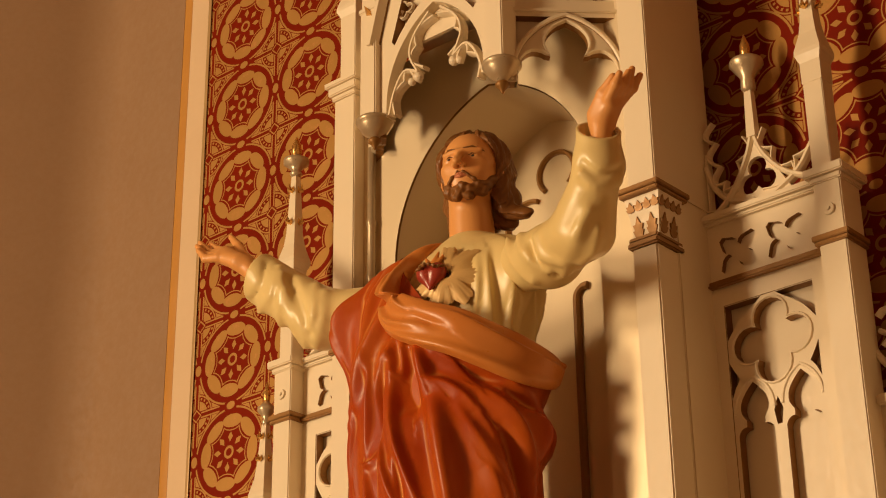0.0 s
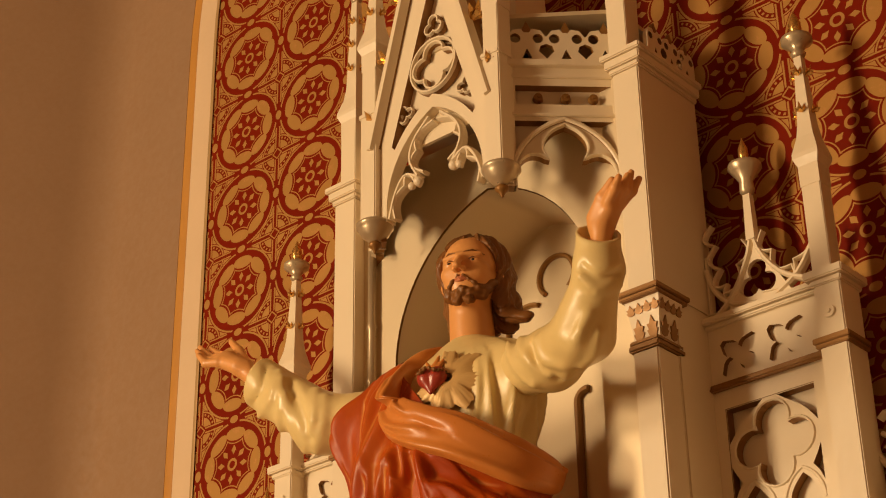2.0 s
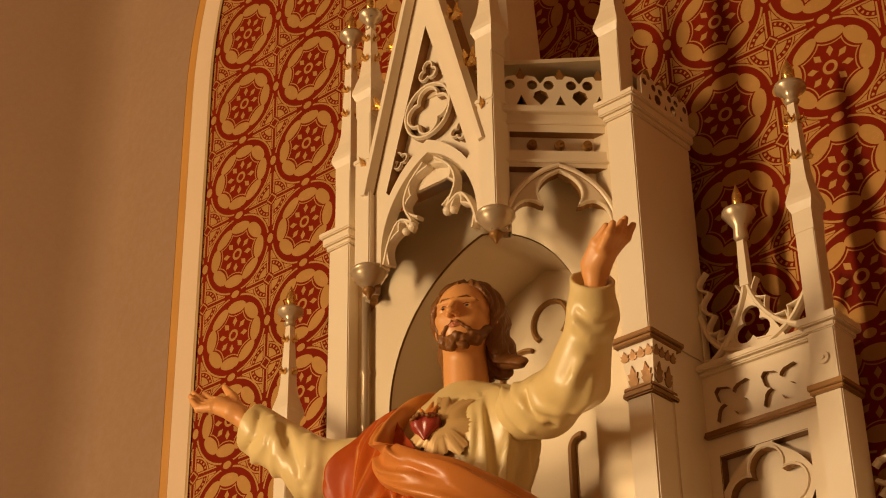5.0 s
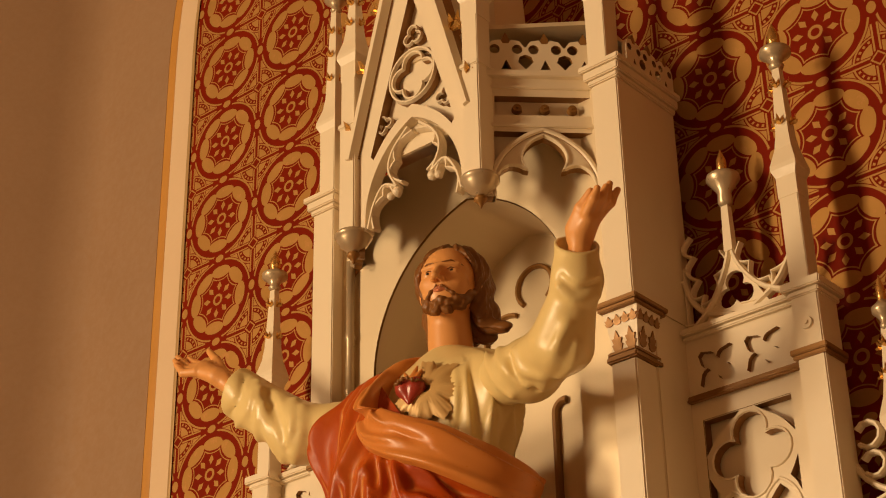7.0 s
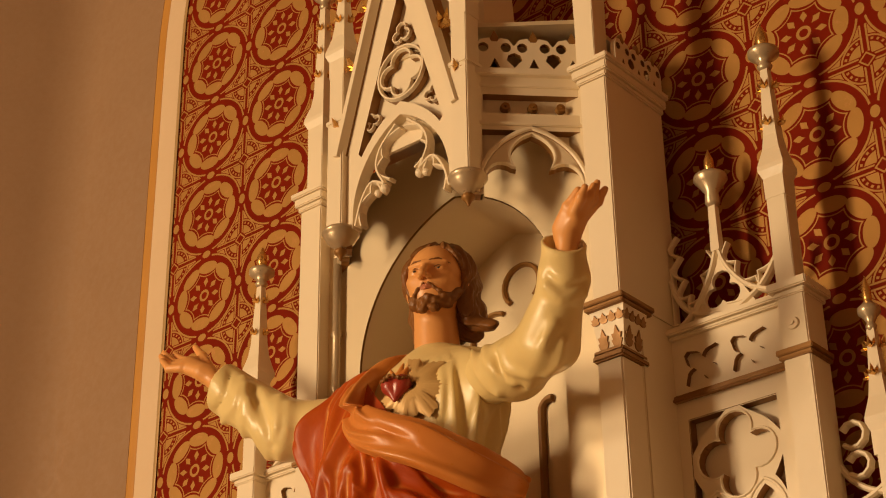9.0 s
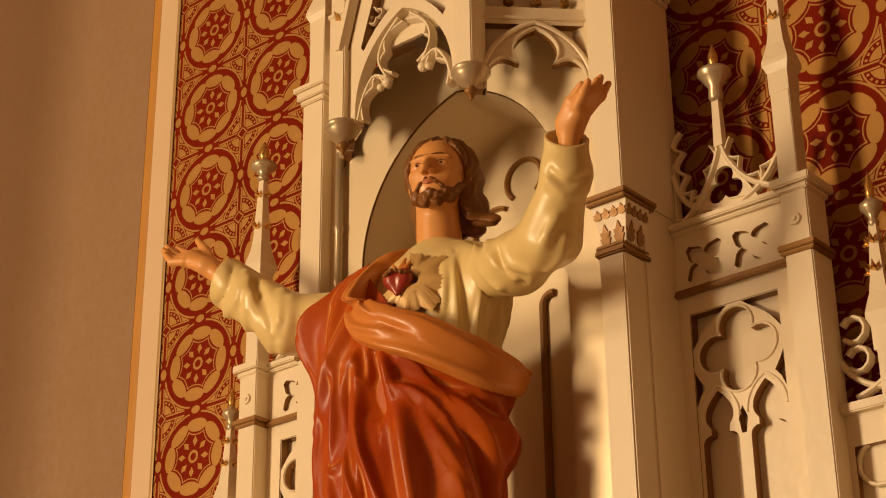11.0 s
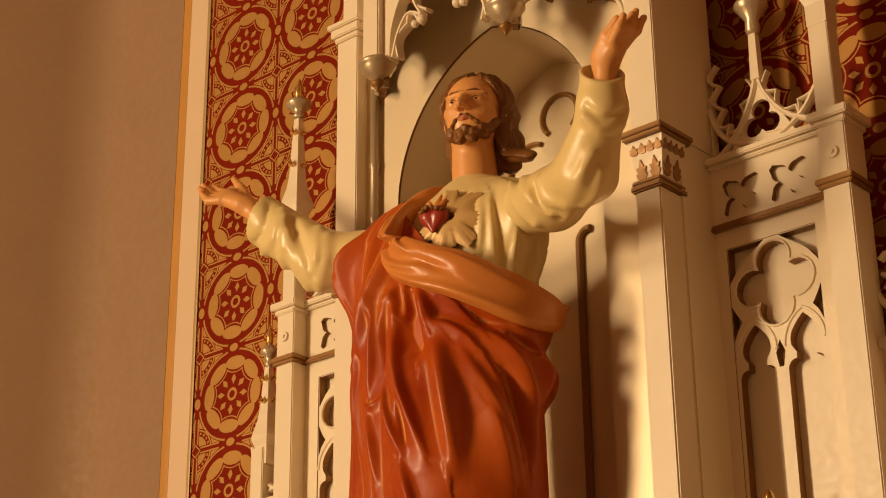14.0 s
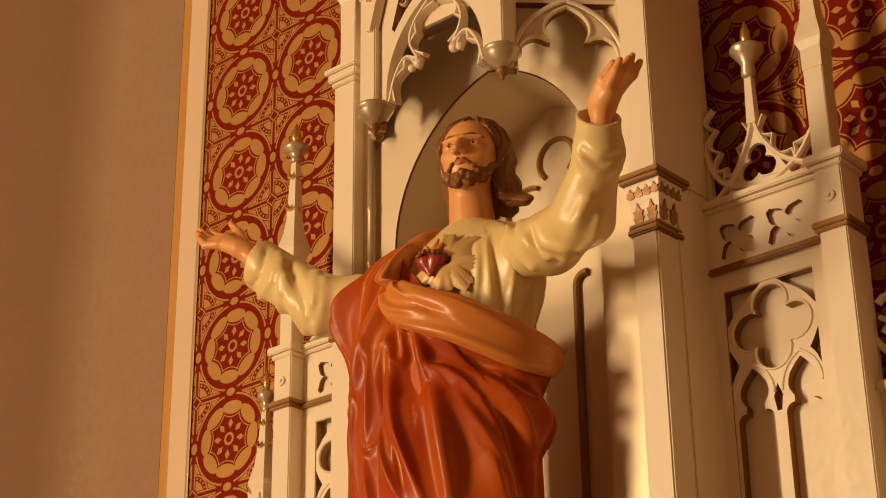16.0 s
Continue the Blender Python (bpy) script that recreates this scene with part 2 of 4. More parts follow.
    if not closed:
        bm.faces.new(secs[0])
        bm.faces.new(list(reversed(secs[-1])))


def lathe(bm, prof, cx, cy, n=20, mat=0):
    rings(bm, [(z, r) for r, z in prof], cx, cy, mat, n)


def smooth_path(pts, n):
    """Catmull-Rom line through rows of any width, n samples."""
    p = np.array(pts, float)
    p = np.vstack([2 * p[0] - p[1], p, 2 * p[-1] - p[-2]])
    k = len(p) - 3
    u = np.linspace(0, k - 1e-6, n)
    i = u.astype(int)
    f = (u - i)[:, None]
    a, b, c, d = p[i], p[i + 1], p[i + 2], p[i + 3]
    return 0.5 * (2 * b + (c - a) * f + (2 * a - 5 * b + 4 * c - d) * f ** 2 + (3 * b - a - 3 * c + d) * f ** 3)


def leaf(bm, p, out, size, mat=0):
    """A small curled leaf (crocket): a stalk and three lobes that stand out from p."""
    out = Vector(out).normalized()
    up = Vector((0, 0, 1))
    side = out.cross(up).normalized()
    p = Vector(p)
    for s, (o, u, w) in (((0.0), (0.55, 0.75, 0.0)), ((1.0), (0.40, 0.45, 0.42)), ((-1.0), (0.40, 0.45, -0.42)), ((0.0), (0.75, 0.15, 0.0))):
        tip = p + size * (out * o + up * u + side * w)
        mid = p + size * (out * (o * 0.75) + up * (u * 0.35) + side * (w * 0.6))
        t = (tip - p).normalized()
        a, b = t.orthogonal().normalized(), None
        b = t.cross(a)
        base = [bm.verts.new(p + size * 0.07 * (a * math.cos(q) + b * math.sin(q))) for q in (0, 2.1, 4.2)]
        belly = [bm.verts.new(mid + size * 0.17 * (a * math.cos(q) + b * math.sin(q))) for q in (0, 2.1, 4.2)]
        tv = bm.verts.new(tip)
        for i in range(3):
            j = (i + 1) % 3
            bm.faces.new((base[i], base[j], belly[j], belly[i])).material_index = mat
            bm.faces.new((belly[i], belly[j], tv)).material_index = mat


def thing(name, label, category, at=(0, 0, 0), kind="", group=""):
    ob = new(name)
    ob.location = at
    return tagged(ob, label, category, group, kind)


def room_part(name, bm, mats, label=""):
    ob = part(name, bm, mats, None, label)
    return tagged(ob, label, "", "", "structure")


# ---- the room ----
def build_room():
    # papered wall inside the arch
    bm = bmesh.new()
    plate(bm, [[(-1.75, 0), (1.75, 0), (1.75, 7.6), (-1.75, 7.6)]], 0.2, Matrix.Translation((0, 3.441, 0)))
    room_part("wall_north", bm, PAPER, "red wallpaper with gold rosettes on the wall behind the altar")
    # plaster wall round it, with the arched opening
    bm = bmesh.new()
    plate(bm, [[(-1.86, 0), (6, 0), (6, 8.5), (-1.86, 8.5)], pointed(0, 5.25, 1.599, 2.114, 24, 0.02)], 0.16, Matrix.Translation((0, 3.435, 0)), hole=0)
    room_part("wall_arch", bm, PLASTER, "warm beige plaster wall with a tall arched opening")
    for nm, a, w, y, mm, lab in (("trim_gold", 1.579, 0.038, 3.4305, OCHRE, "ochre painted line along the arch"),
                                 ("trim_white", 1.5165, 0.086, 3.4310, BAND, "cream painted band along the arch"),
                                 ("trim_inner", 1.466, 0.014, 3.4308, BRONZE, "thin ochre line along the arch")):
        bm = bmesh.new()
        ribbon(bm, pointed(0, 5.25, a, 2.1 - (1.6 - a), 24, 0.02), w, 0.003, Matrix.Translation((0, y + 0.004, 0)), closed=False)
        room_part(nm, bm, mm, lab)
    # side wall with its window opening
    bm = bmesh.new()
    m = pose(-4.8, 0, 0, 0, 0, 90)
    plate(bm, [[(-8, 0), (3.2, 0), (3.2, 8.5), (-8, 8.5)], pointed(-6.2, 6.3, 1.2, 1.3, 10, 1.5)], 0.35, m, hole=0)
    room_part("wall_west", bm, PLASTER, "plain beige plaster side wall")
    # the wall bends forward in a soft corner beside the arch
    bm = bmesh.new()
    bend = [(-1.93 - 0.20 * f, 3.435 - 0.10 * f * f) for f in (q / 10 for q in range(11))]
    pts = [(-4.9, 1.5), (-2.75, 2.72)] + list(reversed(bend)) + [(-1.86, 3.435)]
    lo = [bm.verts.new((x, y, 0)) for x, y in pts]
    hi = [bm.verts.new((x, y, 8.5)) for x, y in pts]
    back_lo = [bm.verts.new((x, 3.6, 0)) for x, y in (pts[0], pts[-1])]
    back_hi = [bm.verts.new((x, 3.6, 8.5)) for x, y in (pts[0], pts[-1])]
    for i in range(len(pts) - 1):
        bm.faces.new((lo[i], lo[i + 1], hi[i + 1], hi[i])).smooth = True
    bm.faces.new((back_lo[0], lo[0], hi[0], back_hi[0]))
    bm.faces.new((back_lo[0], back_hi[0], back_hi[1], back_lo[1]))
    room_part("wall_bend", bm, PLASTER, "beige plaster wall that bends forward beside the arch")
    for nm, lo, hi, mm, lab in (("wall_east", (6, -8, 0), (6.2, 3.6, 8.5), PLASTER, "plain plaster wall"),
                                ("wall_south", (-4.8, -8.2, 0), (6, -8, 8.5), PLASTER, "plain plaster wall"),
                                ("floor", (-4.8, -8, -0.2), (6, 3.6, 0), STONE, "stone floor"),
                                ("ceiling", (-5.2, -8, 8.5), (6.2, 3.7, 8.7), PLASTER, "plain plaster ceiling")):
        bm = bmesh.new()
        box(bm, lo, hi)
        room_part(nm, bm, mm, lab)


# ---- the altarpiece ----
def pinnacle(name, cx, cy, hw, z_cap, z_knob, parent, knob=0.030):
    """A tapering square pinnacle over a flared cap, with leaves, a bowl knob and a bud."""
    bm = bmesh.new()
    zt = z_knob - 0.045
    rings(bm, [(z_cap - 0.075, hw), (z_cap - 0.02, hw * 1.02), (z_cap, hw * 1.32), (z_cap + 0.012, hw * 1.32), (z_cap + 0.03, hw * 1.15), (z_cap + 0.06, hw * 0.86), (z_cap + 0.10, hw * 0.68), (zt, hw * 0.36)], cx, cy)
    ob = part(name, bm, CREAM, parent)
    bm = bmesh.new()
    k = knob
    lathe(bm, [(k * 0.35, zt - 0.004), (k * 0.5, zt + 0.008), (k * 0.35, zt + 0.016), (k * 0.62, z_knob - 0.014), (k, z_knob - 0.004), (k, z_knob + 0.008), (k * 0.7, z_knob + 0.014), (k * 0.32, z_knob + 0.026)], cx, cy, 18)
    kn = part("knob", bm, SILVER, ob, "tarnished silver bowl knob", True)
    bm = bmesh.new()
    lathe(bm, [(k * 0.3, z_knob + 0.02), (k * 0.42, z_knob + 0.036), (k * 0.40, z_knob + 0.055), (k * 0.15, z_knob + 0.078), (k * 0.03, z_knob + 0.09)], cx, cy, 12)
    part("bud", bm, GOLD, ob, "gilded bud", True)
    n = 2 if zt - z_cap < 0.3 else 3
    for i in range(n):
        f = 0.25 + 0.55 * i / max(1, n - 1)
        z = z_cap + 0.08 + (zt - z_cap - 0.1) * f
        r = hw * (0.68 - 0.32 * f)
        for dx, dy in ((1, 0), (-1, 0), (0, -1)):
            bm = bmesh.new()
            leaf(bm, (cx + dx * r, cy + dy * r, z), (dx, dy, 0), 0.032)
            part("crocket", bm, GOLD, ob, "gilded curled leaf")
    return ob


def ogee_foil(cx, cz):
    """Four diagonal lobes drawn out to soft points."""
    pts = []
    for x, z in foil(0, 0, 0.0225, 0.0315, 4, 45):
        a = math.atan2(z, x)
        k = 1 + 0.26 * abs(math.sin(2 * a)) ** 14
        pts.append((cx + k * x, cz + k * z * 0.94))
    return pts


def scallops(pts, side, count, depth):
    """A cusped line along pts: it touches them between the cusps and stands off by depth at each cusp."""
    p = smooth_path([(x, z) for x, z in pts], count * 8 + 1)
    t = np.gradient(p, axis=0)
    t /= np.linalg.norm(t, axis=1)[:, None]
    f = (np.arange(count * 8 + 1) % 8) / 8
    off = depth * (1 - np.sin(math.pi * f)) * side
    return [(float(a[0] - b[1] * o), float(a[1] + b[0] * o)) for a, b, o in zip(p, t, off)]


def crest(bm, x0, x1, z0, h, m, units):
    """Open cresting: pairs of curling ribs that meet in a bud."""
    w = (x1 - x0) / units
    top = [(x0, z0 + h * 0.55)]
    holes = []
    for i in range(units):
        c = x0 + w * (i + 0.5)
        top += [(c - w * 0.48, z0 + h * 0.70), (c - w * 0.36, z0 + h * 0.86), (c - w * 0.14, z0 + h * 0.90), (c - w * 0.07, z0 + h * 0.80), (c + w * 0.07, z0 + h * 0.80), (c + w * 0.14, z0 + h * 0.90), (c + w * 0.36, z0 + h * 0.86), (c + w * 0.48, z0 + h * 0.70)]
        holes.append([(c - w * 0.13, z0 + h * 0.10), (c + w * 0.13, z0 + h * 0.10), (c, z0 + h * 0.36)])
        for s in (-1, 1):
            holes.append([(c + s * (w * 0.29 + w * 0.135 * math.cos(radians(a))), z0 + h * 0.64 + w * 0.145 * math.sin(radians(a))) for a in range(0, 360, 30)])
        if i:
            k = x0 + w * i
            holes.append([(k, z0 + h * 0.10), (k + w * 0.20, z0 + h * 0.30), (k + w * 0.15, z0 + h * 0.44), (k, z0 + h * 0.50), (k - w * 0.15, z0 + h * 0.44), (k - w * 0.20, z0 + h * 0.30)])
    top.append((x1, z0 + h * 0.55))
    plate(bm, [[(x1, z0), *reversed(top), (x0, z0)], *holes], 0.014, m, back=True)
    for i in range(units):
        c = x0 + w * (i + 0.5)
        b = [(c - 0.008, z0 + h * 0.78), (c + 0.008, z0 + h * 0.78), (c + 0.011, z0 + h * 0.9), (c, z0 + h * 1.12), (c - 0.011, z0 + h * 0.9)]
        plate(bm, [b], 0.012, m @ Matrix.Translation((0, 0.001, 0)), mat=1, side=1)


def build_side(alt, mir):
    T = Matrix.Translation

    def p(name, bm, mats, parent=alt, label="", smooth=False):
        return part(name, bm, mats, parent, label, smooth, mir)

    s = -1 if mir else 1
    # main pier, its return to the wall and its cornice
    bm = bmesh.new()
    box(bm, (0.452, 3.12, 3.462), (0.531, 3.375, 4.085), 0.003)
    box(bm, (0.462, 3.20, 2.2), (0.531, 3.374, 3.464), 0.003)
    pier = p("pier", bm, CREAM)
    bm = bmesh.new()
    for z0, z1, o in ((4.085, 4.10, 0.006), (4.10, 4.125, 0.014), (4.125, 4.142, 0.022)):
        box(bm, (0.452 - o, 3.12 - o, z0), (0.531 + o, 3.375 + o * 0.3, z1), 0.003)
    p("cornice", bm, CREAM, pier)
    bm = bmesh.new()
    box(bm, (0.449, 3.117, 4.142), (0.507, 3.177, 4.33), 0.002)
    p("upper_pier", bm, CREAM)
    pinnacle("pinnacle", s * 0.478, 3.147, 0.029, 4.372, 4.83, alt, 0.036)
    bm = bmesh.new()
    crest(bm, 0.03, 0.24, 0.0, 0.10, pose(0.535, 3.14, 4.142, 0, 0, 90), 3)
    p("cresting", bm, [CREAM, GILT])
    # column with leaf capital
    bm = bmesh.new()
    box(bm, (0.456, 3.118, 2.2), (0.527, 3.215, 3.314), 0.004)
    col = p("column", bm, CREAM)
    bm = bmesh.new()
    box(bm, (0.448, 3.110, 3.312), (0.535, 3.222, 3.328), 0.004)
    box(bm, (0.451, 3.113, 3.328), (0.532, 3.219, 3.340), 0.003)
    p("neck_ring", bm, GILT, col, "gilded neck moulding")
    bm = bmesh.new()
    rings(bm, [(3.340, 0.036), (3.375, 0.038), (3.415, 0.044), (3.444, 0.049)], 0.4915, 3.166)
    cap = p("capital", bm, CREAM, col, "cream bell of the capital")
    bm = bmesh.new()
    box(bm, (0.437, 3.102, 3.444), (0.546, 3.230, 3.454), 0.002)
    box(bm, (0.432, 3.097, 3.454), (0.551, 3.235, 3.467), 0.002)
    p("abacus", bm, GILT, col, "dark gilded abacus")
    leafm = [(0.0, 0.0), (0.010, 0.004), (0.015, 0.018), (0.010, 0.020), (0.014, 0.034), (0.007, 0.034), (0.0, 0.054)]
    shape = leafm + [(-x, z) for x, z in reversed(leafm[1:-1])]
    small = [(x * 0.8, z * 0.5) for x, z in shape]
    for z, g, tilt, outline, offs in ((3.343, 0.0385, 7, shape, (-0.019, 0.019)), (3.408, 0.0455, 12, small, (-0.034, -0.011, 0.012, 0.034))):
        for o in offs:
            for turn, at in ((0, (0.4915 + o, 3.166 - g, z)), (90, (0.4915 + g, 3.166 + o, z))):
                bm = bmesh.new()
                plate(bm, [outline], 0.006, T(at) @ pose(0, 0, 0, 0, 0, turn) @ pose(0, 0, 0, tilt, 0, 0), side=0)
                p("acanthus_leaf", bm, GILT, col)
    # added rod at the niche's edge, in place of the pier's bright reflective edge
    if mir:
        bm = bmesh.new()
        lathe(bm, [(0.012, 2.2), (0.012, 3.5), (0.016, 3.51), (0.012, 3.52), (0.012, 3.66), (0.016, 3.67), (0.012, 3.68), (0.012, 3.9)], 0.405, 3.143, 12)
        p("edge_glint_rod", bm, SILVER, alt, "slim rod in place of the reflective pier edge", True)

    # wing: frieze, panel with blind tracery
    W = T((0, 3.33, 0))
    bm = bmesh.new()
    rect = [(0.531, 2.2), (0.852, 2.2), (0.852, 3.428), (0.531, 3.428)]
    hole = [(0.560, 2.25), (0.797, 2.25), (0.797, 3.207), (0.560, 3.207)]
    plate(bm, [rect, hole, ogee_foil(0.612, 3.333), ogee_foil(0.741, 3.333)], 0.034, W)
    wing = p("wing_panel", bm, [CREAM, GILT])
    bm = bmesh.new()
    box(bm, (0.535, 3.362, 2.2), (0.85, 3.41, 3.42))
    p("panel_ground", bm, CREAM, wing)
    bm = bmesh.new()
    box(bm, (0.562, 3.345, 3.272), (0.795, 3.361, 3.400))
    p("frieze_ground", bm, CREAM, wing, "tan ground behind the pierced quatrefoils")
    # one pierced plate: quatrefoil over two lancets with lobed heads
    def lancet(c):
        half = [(0.047, 2.24), (0.047, 2.872)] + arc(0.026, 2.880, 0.021, 0, 95, 6) + [(0.024, 2.916)]
        half += [tuple(map(float, q)) for q in smooth_path([(0.024, 2.916), (0.036, 2.936), (0.034, 2.962), (0.018, 2.986), (0.0, 3.004)], 10)][1:]
        return [(c + x, z) for x, z in half] + [(c - x, z) for x, z in reversed(half[:-1])]

    def spandrel(sx):
        """Corner between the panel's edge and the ring round the quatrefoil, and the small one under it."""
        up = [(0.117, 3.205), (0.020, 3.205)] + [tuple(map(float, q)) for q in smooth_path([(0.040, 3.190), (0.085, 3.158), (0.117, 3.118)], 6)]
        low = [(0.117, 3.062), (0.106, 3.040), (0.092, 3.018), (0.106, 3.000), (0.117, 2.975)]
        return [[(0.678 + sx * x, z) for x, z in q] for q in (up, low)]

    mid = [(0.678, 2.955), (0.690, 2.925), (0.684, 2.890), (0.672, 2.890), (0.666, 2.925)]
    bm = bmesh.new()
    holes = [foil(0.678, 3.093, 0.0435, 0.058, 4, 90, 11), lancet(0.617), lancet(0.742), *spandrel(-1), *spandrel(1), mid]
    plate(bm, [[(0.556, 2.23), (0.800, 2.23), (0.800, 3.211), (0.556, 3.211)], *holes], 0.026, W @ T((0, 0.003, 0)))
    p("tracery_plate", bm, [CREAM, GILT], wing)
    bm = bmesh.new()
    for k, c in enumerate((0.617, 0.742)):
        ribbon(bm, pointed(c, 2.935, 0.052, 0.082, 9), 0.008, 0.008, W @ T((0, -0.001 + 0.0005 * k, 0)))
    ribbon(bm, foil(0.678, 3.093, 0.047, 0.058, 4, 90, 11), 0.006, 0.008, W @ T((0, -0.002, 0)), closed=True)
    p("tracery_moulding", bm, CREAM, wing)
    bm = bmesh.new()
    box(bm, (0.531, 3.312, 3.252), (0.852, 3.33, 3.262), 0.003)
    box(bm, (0.531, 3.318, 3.262), (0.852, 3.33, 3.270), 0.002)
    p("string_moulding", bm, GILT, wing, "gilded string moulding")
    bm = bmesh.new()
    box(bm, (0.531, 3.316, 3.414), (0.852, 3.40, 3.424), 0.003)
    box(bm, (0.531, 3.304, 3.424), (0.852, 3.40, 3.440), 0.003)
    p("wing_cornice", bm, CREAM, wing)
    # parapet of the wing
    bm = bmesh.new()
    Q = T((0, 3.335, 0))
    ribbon(bm, [(0.531, 3.446), (0.852, 3.446)], 0.014, 0.03, Q)
    A = [(0.672, 3.70), (0.668, 3.625), (0.645, 3.56), (0.60, 3.49), (0.545, 3.445)]
    B = [(0.672, 3.70), (0.676, 3.63), (0.70, 3.565), (0.755, 3.50), (0.848, 3.455)]
    Cc = [(0.533, 3.585), (0.556, 3.52), (0.60, 3.475), (0.665, 3.455)]
    Dd = [(0.850, 3.60), (0.818, 3.54), (0.775, 3.49), (0.70, 3.45)]
    for k, q in enumerate((A, B, Cc, Dd)):
        ribbon(bm, [tuple(map(float, r)) for r in smooth_path(q, 14)], 0.014, 0.022, Q @ T((0, 0.001 * k, 0)))
    ribbon(bm, scallops(A[1:], -1, 3, 0.026), 0.007, 0.018, Q @ T((0, 0.005, 0)))
    ribbon(bm, scallops(B[1:], 1, 3, 0.026), 0.007, 0.018, Q @ T((0, 0.006, 0)))
    ribbon(bm, scallops(Dd, -1, 2, 0.030), 0.007, 0.018, Q @ T((0, 0.0065, 0)))
    ribbon(bm, scallops([(0.533, 3.70), (0.540, 3.62), (0.556, 3.53), (0.60, 3.478)], 1, 4, 0.028), 0.009, 0.018, Q @ T((0, 0.007, 0)))
    ribbon(bm, [(0.536, 3.45), (0.536, 3.62)], 0.010, 0.02, Q @ T((0, 0.008, 0)))
    plate(bm, [[(0.585, 3.448), (0.765, 3.448), (0.765, 3.455), (0.672, 3.62), (0.585, 3.455)], foil(0.675, 3.515, 0.026, 0.027, 3, 90)], 0.012, Q @ T((0, 0.010, 0)), back=True)
    par = p("parapet", bm, CREAM, wing)
    # finial in the middle of the parapet
    bm = bmesh.new()
    rings(bm, [(3.62, 0.012), (3.76, 0.009)], 0.673, 3.345)
    fin = p("finial_shaft", bm, CREAM, alt)
    bm = bmesh.new()
    lathe(bm, [(0.012, 3.745), (0.019, 3.757), (0.017, 3.785), (0.034, 3.810), (0.043, 3.822), (0.041, 3.832), (0.026, 3.838), (0.012, 3.848)], s * 0.673, 3.345, 18)
    part("knob", bm, SILVER, fin, "tarnished silver knob", True)
    bm = bmesh.new()
    lathe(bm, [(0.009, 3.84), (0.013, 3.86), (0.012, 3.88), (0.004, 3.90), (0.001, 3.91)], s * 0.673, 3.345, 12)
    part("bud", bm, GOLD, fin, "gilded bud", True)
    # wing pier
    bm = bmesh.new()
    box(bm, (0.851, 3.28, 2.2), (0.920, 3.37, 3.415), 0.003)
    wp = p("wing_pier", bm, CREAM)
    bm = bmesh.new()
    for z0, z1, o in ((3.252, 3.262, 0.008), (3.262, 3.276, 0.012)):
        box(bm, (0.851 - o, 3.28 - o, z0), (0.920 + o, 3.37, z1), 0.002)
    p("pier_band", bm, GILT, wp, "gilded band")
    bm = bmesh.new()
    for z0, z1, o in ((3.405, 3.42, 0.006), (3.42, 3.442, 0.016)):
        box(bm, (0.851 - o, 3.28 - o, z0), (0.920 + o, 3.37 + o, z1), 0.003)
    p("pier_cap", bm, CREAM, wp)
    bm = bmesh.new()
    m = T((0.886, 3.28, 3.335)) @ pose(0, 0, 0, 90, 0, 0)
    g = bmesh.ops.create_cone(bm, cap_ends=True, segments=20, radius1=0.017, radius2=0.014, depth=0.012, matrix=m)
    g = bmesh.ops.create_cone(bm, cap_ends=True, segments=16, radius1=0.008, radius2=0.005, depth=0.02, matrix=m)
    p("rosette", bm, CREAM, wp, "round carved boss", False)
    bm = bmesh.new()
    box(bm, (0.853, 3.282, 3.442), (0.903, 3.332, 3.715), 0.002)
    p("upper_shaft", bm, CREAM, wp)
    pinnacle("pinnacle", s * 0.878, 3.307, 0.026, 3.745, 4.085, alt, 0.039)
    # lower outer wing with its own parapet and pinnacle
    bm = bmesh.new()
    rect = [(0.92, 2.0), (1.06, 2.0), (1.06, 2.885), (0.92, 2.885)]
    plate(bm, [rect, [(0.935, 2.1), (1.035, 2.1), (1.035, 2.80), (0.935, 2.80)]], 0.02, T((0, 3.345, 0)))
    ow = p("outer_wing", bm, [CREAM, GILT])
    bm = bmesh.new()
    box(bm, (0.922, 3.364, 2.0), (1.06, 3.40, 2.88))
    p("panel_ground", bm, CREAM, ow)
    bm = bmesh.new()
    box(bm, (0.92, 3.325, 2.872), (1.075, 3.40, 2.895), 0.003)
    p("wing_cornice", bm, CREAM, ow)
    bm = bmesh.new()
    Q = T((0, 3.35, 0))
    ribbon(bm, [(0.985 + 0.05 * math.cos(radians(a)), 2.76 + 0.05 * math.sin(radians(a))) for a in range(0, 360, 20)], 0.01, 0.012, Q, closed=True)
    p("blind_tracery", bm, CREAM, ow)
    bm = bmesh.new()
    Q = T((0, 3.35, 0))
    ribbon(bm, arc(0.92, 3.08, 0.17, -80, -5, 10), 0.014, 0.02, Q)
    ribbon(bm, arc(1.05, 3.07, 0.15, 265, 180, 10), 0.014, 0.02, Q @ T((0, 0.002, 0)))
    ribbon(bm, arc(0.955, 3.07, 0.03, -140, 150, 8), 0.012, 0.02, Q @ T((0, 0.003, 0)))
    ribbon(bm, arc(0.96, 3.00, 0.028, -140, 150, 8), 0.012, 0.02, Q @ T((0, 0.004, 0)))
    p("parapet", bm, CREAM, ow)
    bm = bmesh.new()
    box(bm, (1.02, 3.33, 2.0), (1.07, 3.39, 3.05), 0.003)
    p("outer_pier", bm, CREAM, ow)
    pinnacle("pinnacle", s * 1.035, 3.36, 0.024, 3.075, 3.345, alt, 0.026)

    # canted face of the canopy
    C = T((0.213, 2.953, 0)) @ pose(0, 0, 0, 0, 0, 45)
    bm = bmesh.new()
    x0, x1, cx = 0.0, 0.345, 0.168
